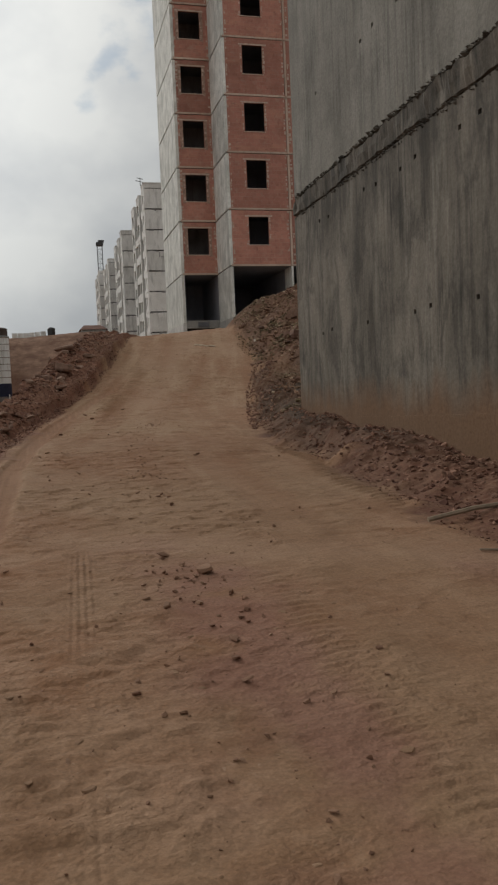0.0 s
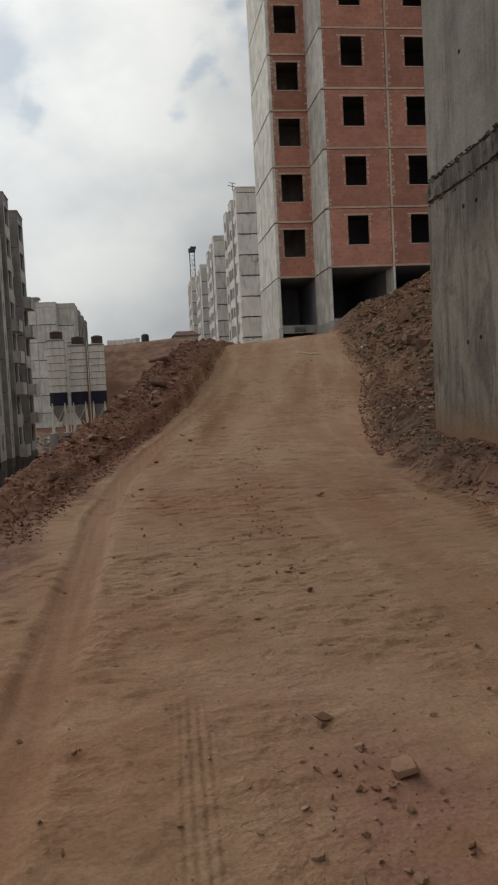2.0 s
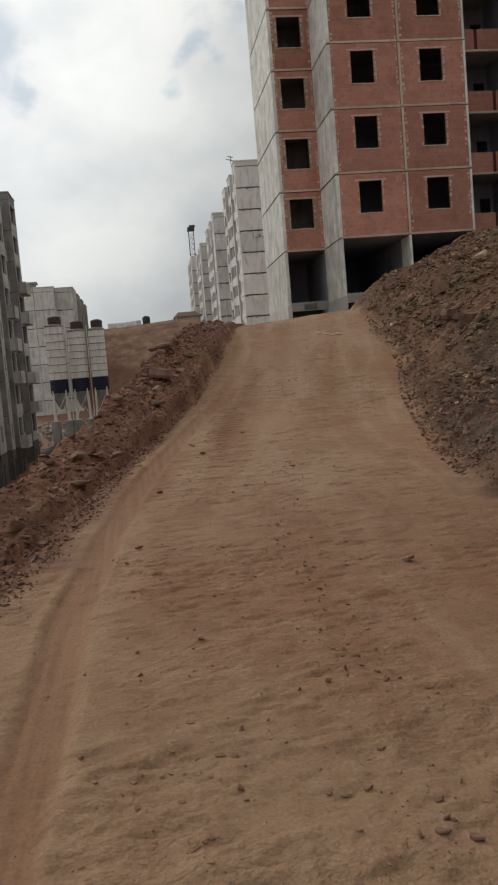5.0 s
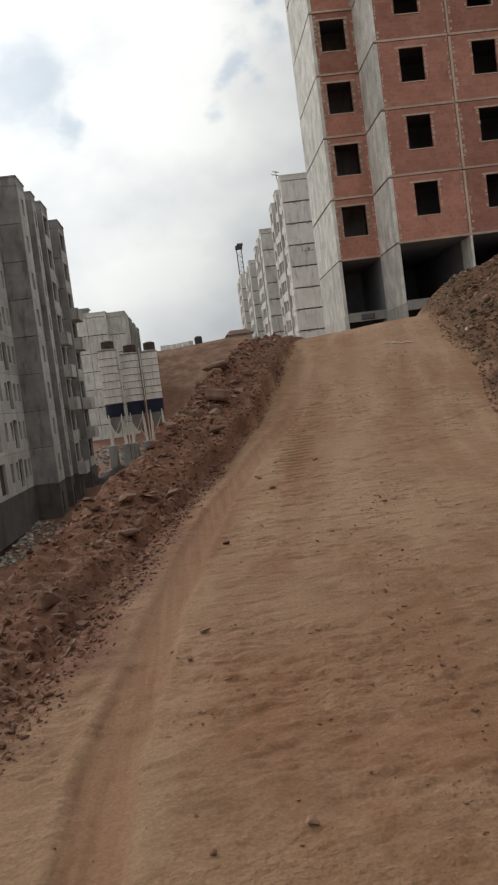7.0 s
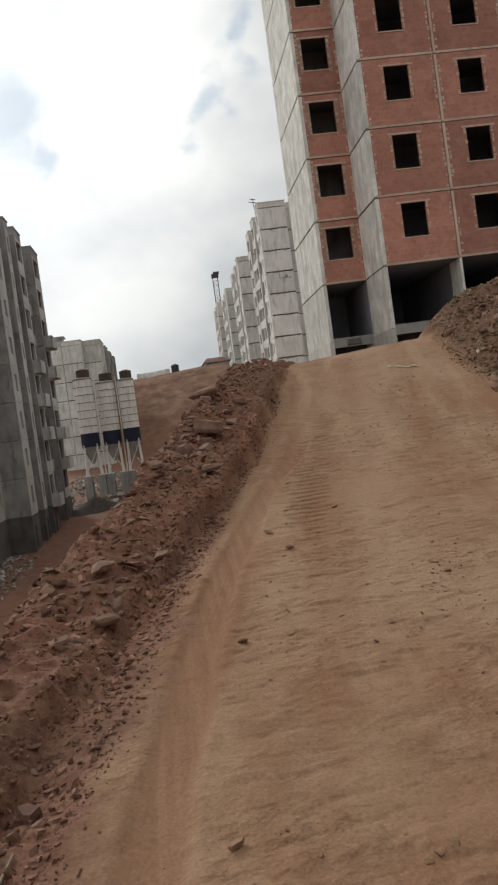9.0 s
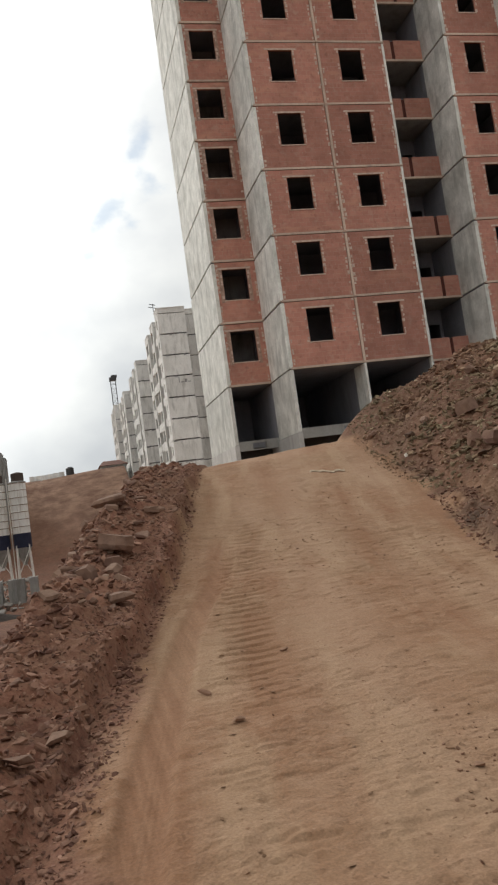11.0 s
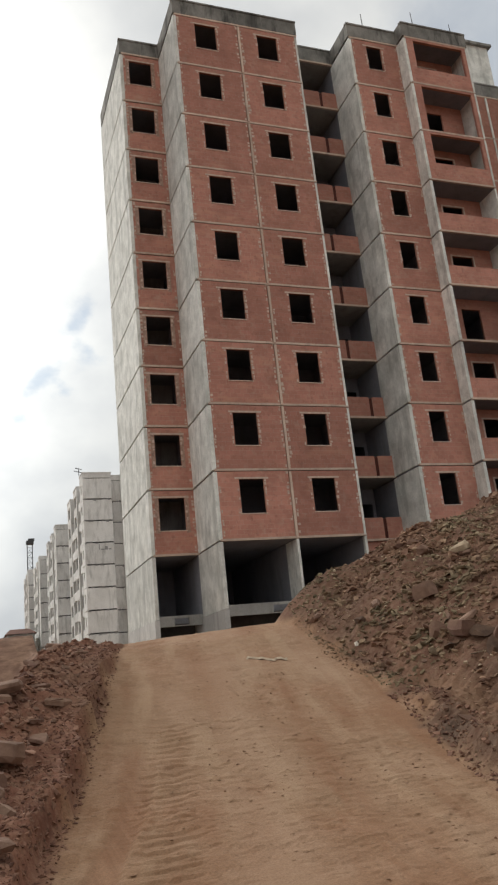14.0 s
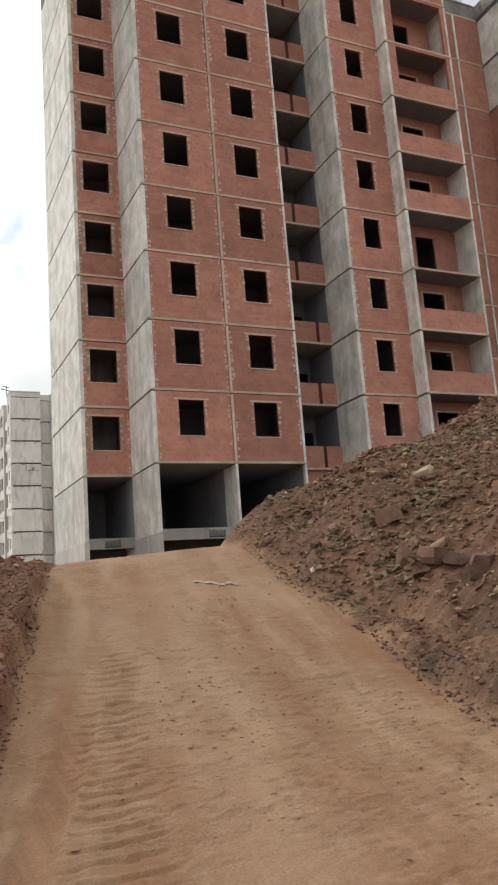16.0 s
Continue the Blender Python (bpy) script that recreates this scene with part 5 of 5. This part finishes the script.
for me in [shard(40 + i, (0.42, 0.5, 0.25, 0.6)[i % 4], 10) for i in range(14)] + [slab(90 + i, (0.22, 0.32, 0.4)[i % 3]) for i in range(8)]:
    tri = []
    for p in me.polygons:
        vs = list(p.vertices)
        tri += [(vs[0], vs[i], vs[i + 1]) for i in range(1, len(vs) - 1)]
    SHARD_DATA.append((np.array([v.co[:] for v in me.vertices]), np.array(tri)))


def scatter(name, label, category, points, sizes, material, seed, sink=0.25, tilt=0.5, squash=1.0):
    """Many small stones lying on the ground, joined into one sheet of stuff."""
    rng = np.random.default_rng(seed)
    z = land(points[:, 0], points[:, 1])[0]
    vs, fs, n = [], [], 0
    for (x, y), zz, r in zip(points, z, sizes):
        v, f = SHARD_DATA[rng.integers(len(SHARD_DATA))]
        a, b, c = rng.uniform(0, math.tau), rng.normal(0, tilt), rng.normal(0, tilt)
        m = np.array(Euler((b, c, a)).to_matrix())
        vs.append(v @ m.T * (r, r, r * squash) + (x, y, zz + r * squash * (0.5 - sink) * 0.5))
        fs.append(f + n)
        n += len(v)
    me = bpy.data.meshes.new(name)
    me.from_pydata(np.concatenate(vs).tolist(), [], np.concatenate(fs).tolist())
    me.materials.append(material)
    return tagged(new(name, me), label, category, kind="stuff")


TAN_SHARDS = [me.copy() for me in SHARDS[3::4]]
for me in TAN_SHARDS:
    me.materials[0] = M_TAN
DUSTY_SHARDS = [me.copy() for me in SHARDS[::2]]
for me in DUSTY_SHARDS:
    me.materials[0] = M_CLOD
DUSTY_SLABS = [me.copy() for me in SLABS[0::2]]
for me in DUSTY_SLABS:
    me.materials[0] = M_CLOD
DARK_SHARDS = [me.copy() for me in SHARDS[1::2]]
for me in DARK_SHARDS:
    me.materials[0] = M_DARKROCK


def placed_rocks(name, label, group, points, sizes, seed, sink=0.3, tilt=0.35, kinds=SHARDS):
    rnd = random.Random(seed)
    for (x, y), r in zip(points, sizes):
        ob = new(name, rnd.choice(kinds))
        z = ground_z(x, y)
        ob.matrix_world = pose(x, y, z + r * (0.5 - sink) * 0.5, math.degrees(rnd.gauss(0, tilt)), math.degrees(rnd.gauss(0, tilt)), rnd.uniform(0, 360)) @ Matrix.Diagonal((r, r * rnd.uniform(0.75, 1.1), r * rnd.uniform(0.8, 1.1), 1))
        tagged(ob, label, "rock", group)


rng = np.random.default_rng(7)


def on_berm(n, s0=0.15, s1=2.6, y0=5, y1=23):
    y = rng.uniform(y0, y1, n)
    return np.stack([left_edge(y) - rng.uniform(s0, s1, n), y], -1)


def on_heap(n, y0=9, y1=23.5, s0=0.3, s1=9):
    y = y0 + (y1 - y0) * rng.uniform(0, 1, n) ** 0.75
    return np.stack([right_edge(y) + s0 - 0.35 * step01(y, 17, 20) + (s1 - s0) * rng.uniform(0, 1, n) ** 1.1, y], -1)


def sizes(n, a, b, power=2.5):
    return a + (b - a) * rng.uniform(0, 1, n) ** power


placed_rocks("boulder", "angular reddish-brown rock slab lying on the dug soil berm", "rocks on the berm", on_berm(120, 0.40, 1.5, 13, 22.8), sizes(120, 0.09, 0.36, 2.6), 3, 0.42, 0.3, SLABS)
placed_rocks("boulder", "angular tan-brown rock half buried in the excavated heap", "rocks on the heap", on_heap(130), sizes(130, 0.12, 0.42, 3.0), 4, 0.3, 0.4, SLABS + SHARDS)
placed_rocks("boulder", "small broken reddish rock slab on the crumbled berm", "rocks on the berm", on_berm(80, 0.35, 1.4, 6.5, 14), sizes(80, 0.05, 0.19, 2.2), 33, 0.42, 0.35, SLABS + SHARDS)
for x, y, r, lab, kinds, sink in (
        (8.18, 20.36, 0.40, "large pale tan boulder lodged on the rubble heap", TAN_SHARDS, 0.15), (6.11, 18.34, 0.42, "squared reddish rock block at the foot of the heap", SHARDS, 0.15), (6.19, 17.80, 0.46, "large flat rock slab at the foot of the heap", SLABS, 0.15),
        (6.67, 19.42, 0.50, "long tilted rock slab on the rubble heap", SLABS, 0.15), (6.17, 17.04, 0.42, "broad dark rock face standing out of the heap", DARK_SHARDS, 0.4), (6.30, 17.42, 0.50, "massive brown rock outcrop in the heap", DARK_SHARDS, 0.4),
        (5.97, 17.82, 0.30, "broken dark rock below the outcrop", DARK_SHARDS, 0.4), (5.87, 20.42, 0.28, "angular dark rock at the foot of the heap", DARK_SHARDS, 0.4),
        (-0.42, 15.5, 0.52, "big overhanging slab of reddish rock on the berm", SLABS, -0.1), (-0.54, 13.5, 0.36, "pale-topped rock slab jutting from the berm", SLABS, -0.05), (-0.29, 17.5, 0.5, "wide tilted rock slab on top of the berm", SLABS, 0.0),
        (-1.61, 10.0, 0.30, "squared brown rock block resting on the berm", SHARDS, 0.1), (-1.39, 10.3, 0.26, "upright broken rock slab on the berm", SHARDS, 0.1), (-1.93, 7.35, 0.22, "rounded dusty rock on the crumbled berm", SHARDS, 0.15),
        (-1.70, 7.1, 0.11, "flat reddish stone beside the road", SLABS, 0.15), (-1.55, 9.3, 0.24, "broken flat rock slab at the foot of the berm", SLABS, 0.1)):
    placed_rocks("boulder", lab, "", [(x, y)], [r], int(x * 10) + 50, sink, 0.16, kinds)

p = on_berm(27000, -0.05, 2.2, 4.0, 23.5)
clump = 0.5 + 0.95 * vnoise(p[:, 0] * 1.6, p[:, 1] * 1.6, 97)
scatter("berm_rubble", "loose red-brown rubble and soil lumps over the berm", "rubble", p, sizes(len(p), 0.016, 0.15, 4.0) * clump * np.interp(p[:, 1], [4, 9, 15], [0.40, 0.58, 0.95]) * np.interp(left_edge(p[:, 1]) - p[:, 0], [-0.1, 0.12, 0.5], [0.35, 0.7, 1.0]) * np.where((p[:, 1] > 12) & (left_edge(p[:, 1]) - p[:, 0] > 0.2) & (left_edge(p[:, 1]) - p[:, 0] < 0.5), 0.5, 1.0), M_RUBBLE, 1, 0.4)
p = on_berm(7500, -0.02, 0.45, 4.5, 22)
scatter("berm_crumbs", "dark red crumbs fallen along the foot of the berm", "rubble", p, sizes(len(p), 0.008, 0.060, 3.4) * np.interp(left_edge(p[:, 1]) - p[:, 0], [-0.02, 0.10], [0.35, 1.0]), M_RUBBLE, 27, 0.35)
p = on_heap(50000, 8.2, 23.8, 0.1, 9)
clump = (0.40 + 1.05 * vnoise(p[:, 0] * 1.1, p[:, 1] * 1.1, 98)) * (1 - 0.5 * on_ledge(p[:, 0], p[:, 1]))
scatter("heap_rubble", "loose broken tan and brown rubble over the excavated heap", "rubble", p, sizes(len(p), 0.018, 0.17, 4.4) * clump * np.interp(p[:, 0] - right_edge(p[:, 1]), [-0.3, 0.1, 0.9], [0.3, 0.55, 1.0]), M_HEAPSTONE, 2, 0.42)
p = on_heap(900, 9.5, 23.8, 0.3, 9)
scatter("pale_stones", "scattered pale tan stones among the dark rubble", "stones", p, sizes(len(p), 0.025, 0.10, 3.4) * (1 - 0.6 * on_ledge(p[:, 0], p[:, 1])), M_TAN, 12, 0.1)
y = rng.uniform(8.0, 17.8, 3200)
p = np.stack([right_edge(y) + rng.uniform(-0.08, 0.55, 3200), y], -1)
scatter("ledge_crumbs", "loose soil crumbs and stones down the broken ledge", "rubble", p, sizes(len(p), 0.010, 0.085, 3.4), M_RUBBLE, 31, 0.3)
y = rng.uniform(-2.5, 8.3, 6500)
p = np.stack([np.minimum(right_edge(y) + 0.05 + rng.uniform(0, 1, 6500) ** 1.2 * 1.4, 3.05), y], -1)
scatter("wall_foot_rubble", "dark crumbled soil and stones along the foot of the wall", "rubble", p, sizes(len(p), 0.012, 0.08, 3.8) * np.interp(p[:, 0] - right_edge(p[:, 1]), [0.05, 0.4], [0.35, 1.0]), M_RUBBLE, 3)
y = rng.uniform(-3, 23, 4800)
w = right_edge(y) - left_edge(y)
u = np.clip(rng.normal(0.55, 0.28, 4800), 0.02, 0.98)
keep = vnoise(left_edge(y) + u * w, y * 0.7, 91) > 0.45
p = np.stack([left_edge(y) + u * w, y], -1)[keep]
scatter("road_pebbles", "small clods and pebbles strewn over the dirt road", "pebbles", p, sizes(len(p), 0.006, 0.034, 6.0) * np.interp(p[:, 1], [8, 14], [1.0, 1.1]), M_CLOD, 4, 0.25)
y = rng.uniform(-3.2, 19.5, 20000)
w = right_edge(y) - left_edge(y)
u = rng.uniform(0.02, 0.98, 20000)
x = left_edge(y) + u * w
off = np.abs(x - left_edge(y) - RUT(y))
rough = vnoise(x * 0.9 + 3, y * 0.7, 83) + 0.5 * vnoise(x * 2.6, y * 2.2, 85)
keep = (rough + 0.35 * rng.uniform(-1, 1, 20000) > 0.86) & (off > 0.22)
p = np.stack([x, y], -1)[keep]
scatter("crust_flakes", "thin broken flakes of dry mud crust on the road", "dirt crust", p, sizes(len(p), 0.010, 0.055, 3.6), M_CRUST, 14, 0.78, 0.2, 0.45)
y = rng.uniform(-2.7, 0.7, 150)
p = np.stack([-0.12 + 0.03 * y + rng.normal(0, 0.20, 150), y], -1)
scatter("road_clods", "spilled reddish clods in the middle of the road", "pebbles", p, sizes(len(p), 0.007, 0.045, 4.0), M_CLOD, 5, 0.25)
y = rng.uniform(2.5, 10.2, 420)
p = np.stack([left_edge(y) + 1.88 + rng.normal(0, 0.13, 420), y], -1)
p = p[vnoise(p[:, 0] * 2.2, p[:, 1] * 1.5, 103) > 0.42]
scatter("pebble_trail", "thin trail of dark pebbles dropped along the road", "pebbles", p, sizes(len(p), 0.008, 0.040, 3.6), M_CLOD, 29, 0.2)
p = np.stack([rng.normal(-0.22, 0.13, 70), rng.normal(0.0, 0.17, 70)], -1)
scatter("spilled_clods", "crumbled reddish clods around a broken stone", "clods", p, sizes(len(p), 0.010, 0.045, 2.8), M_CLOD, 21, 0.25)
for x, y, r in ((-0.10, 0.08, 0.12), (-0.27, 0.50, 0.08), (-0.39, -0.44, 0.05), (-0.19, 0.27, 0.05), (-0.17, -0.93, 0.06), (-0.21, -1.13, 0.05), (-0.22, -1.36, 0.055), (-0.06, -0.74, 0.035), (-0.23, -0.75, 0.035),
                (0.05, 2.2, 0.06), (0.09, 2.61, 0.045), (0.0, 2.66, 0.04), (-0.59, 4.54, 0.06), (0.873, 5.515, 0.09), (-1.0, 6.2, 0.07), (-0.91, 6.59, 0.06), (0.02, 8.23, 0.05), (-0.69, 8.59, 0.07), (0.85, 9.39, 0.07), (-0.09, 10.64, 0.09), (-0.18, 11.3, 0.09), (0.01, 11.48, 0.05), (0.61, 12.05, 0.06)):
    placed_rocks("stone", "single dusty stone lying on the dirt road", "stones on the road", [(x, y)], [r], int(y * 10) + 9, 0.1, 0.2, DUSTY_SHARDS + DUSTY_SLABS)


def litter_strip():
    """A torn sheet of dirty white plastic lying on the road crest."""
    s, n = Shape(), 14
    rows = []
    for i in range(n + 1):
        x = 3.70 + 0.60 * i / n
        y = 20.42 - 0.30 * i / n + 0.05 * math.sin(i * 1.3) + 0.05 * math.sin(i * 0.6)
        w = 0.02 + 0.035 * abs(math.sin(i * 0.9 + 0.4))
        z = ground_z(x, y) + 0.012 + 0.012 * abs(math.sin(i * 1.7))
        rows.append([(x, y - w, z - 0.02), (x, y, z + 0.015), (x, y + w, z), (x, y, z - 0.02)])
    v = [q for r in rows for q in r]
    f = [(i * 4 + j, i * 4 + (j + 1) % 4, i * 4 + 4 + (j + 1) % 4, i * 4 + 4 + j) for i in range(n) for j in range(4)]
    s.add(v, f + [(0, 1, 2, 3), (n * 4 + 3, n * 4 + 2, n * 4 + 1, n * 4)])
    tagged(part("plastic_scrap", s, M_SACKING), "crumpled strip of dirty pale tan plastic on the road", "litter")


litter_strip()
tagged(part("plastic_scrap", Shape().add([(5.50, 19.98, 0), (5.61, 20.00, 0.01), (5.59, 20.07, 0.05), (5.52, 20.05, 0.06), (5.56, 20.02, 0.08)], [(0, 1, 4), (1, 2, 4), (2, 3, 4), (3, 0, 4), (3, 2, 1, 0)]), M_PLASTIC, at=(0, 0, ground_z(5.56, 20.02) + 0.01)), "small white scrap at the foot of the heap", "litter")
pz = [ground_z(1.61, 0.76) + 0.025, ground_z(2.3, 0.74) + 0.03]
tagged(part("timber_batten", Shape().tube([(1.61, 0.76, pz[0]), (1.95, 0.75, (pz[0] + pz[1]) / 2 + 0.015), (2.3, 0.74, pz[1])], 0.018, 6), M_TIMBER), "thin weathered timber batten lying on the soil", "timber")
for a, b in (((1.5, -0.1), (1.72, -0.18)), ((1.75, -0.55), (1.9, -0.5)), ((5.92, 17.3), (6.1, 17.12)), ((-1.73, 6.56), (-1.70, 6.80))):
    za, zb = ground_z(*a) + 0.012, ground_z(*b) + 0.012
    tagged(part("stick", Shape().tube([(*a, za), (*b, zb)], 0.007, 6), M_TIMBER), "short dry stick on the dirt", "stick", "sticks on the dirt")


# ---------------------------------------------------------------- heaps down in the valley
p = np.stack([-14.9 + 2.6 * rng.uniform(0, 1, 420) ** 1.6, rng.uniform(52, 68, 420)], -1)
scatter("demolition_debris", "pale broken concrete and plaster debris against the valley block", "debris", p, sizes(len(p), 0.08, 0.5, 2.4), M_DEBRIS, 8, 0.1)
p = np.stack([rng.uniform(-16.5, -6.0, 600), rng.uniform(92, 124, 600)], -1)
scatter("site_debris", "pale sacks and broken blocks dumped below the silos", "debris", p, sizes(len(p), 0.2, 1.0, 1.8), M_DEBRIS, 9, 0.1)


def soil_heap(x, y, rx, ry, h, material, label):
    s, n, k = Shape(), 18, 6
    v = [(x, y, ground_z(x, y) + h)]
    for j in range(1, k + 1):
        for i in range(n):
            a, t = i * math.tau / n, j / k
            w = 1 + 0.16 * math.sin(3 * a + 1.3) + 0.10 * math.sin(7 * a + j)
            px, py = x + rx * w * t * math.cos(a), y + ry * w * t * math.sin(a)
            v.append((px, py, ground_z(px, py) - 0.15 + h * (1 - t) ** 1.25 + 0.06 * math.sin(5 * a + 2 * j)))
    f = [(0, 1 + i, 1 + (i + 1) % n) for i in range(n)]
    f += [(1 + (j - 1) * n + i, 1 + j * n + i, 1 + j * n + (i + 1) % n, 1 + (j - 1) * n + (i + 1) % n) for j in range(1, k) for i in range(n)]
    s.add(v, f)
    tagged(part("soil_mound", s, material, smooth=True), label, "heap")


soil_heap(-10.2, 89.0, 4.4, 3.2, 1.5, M_SOOT, "dark heap of wet black soil below the silos")
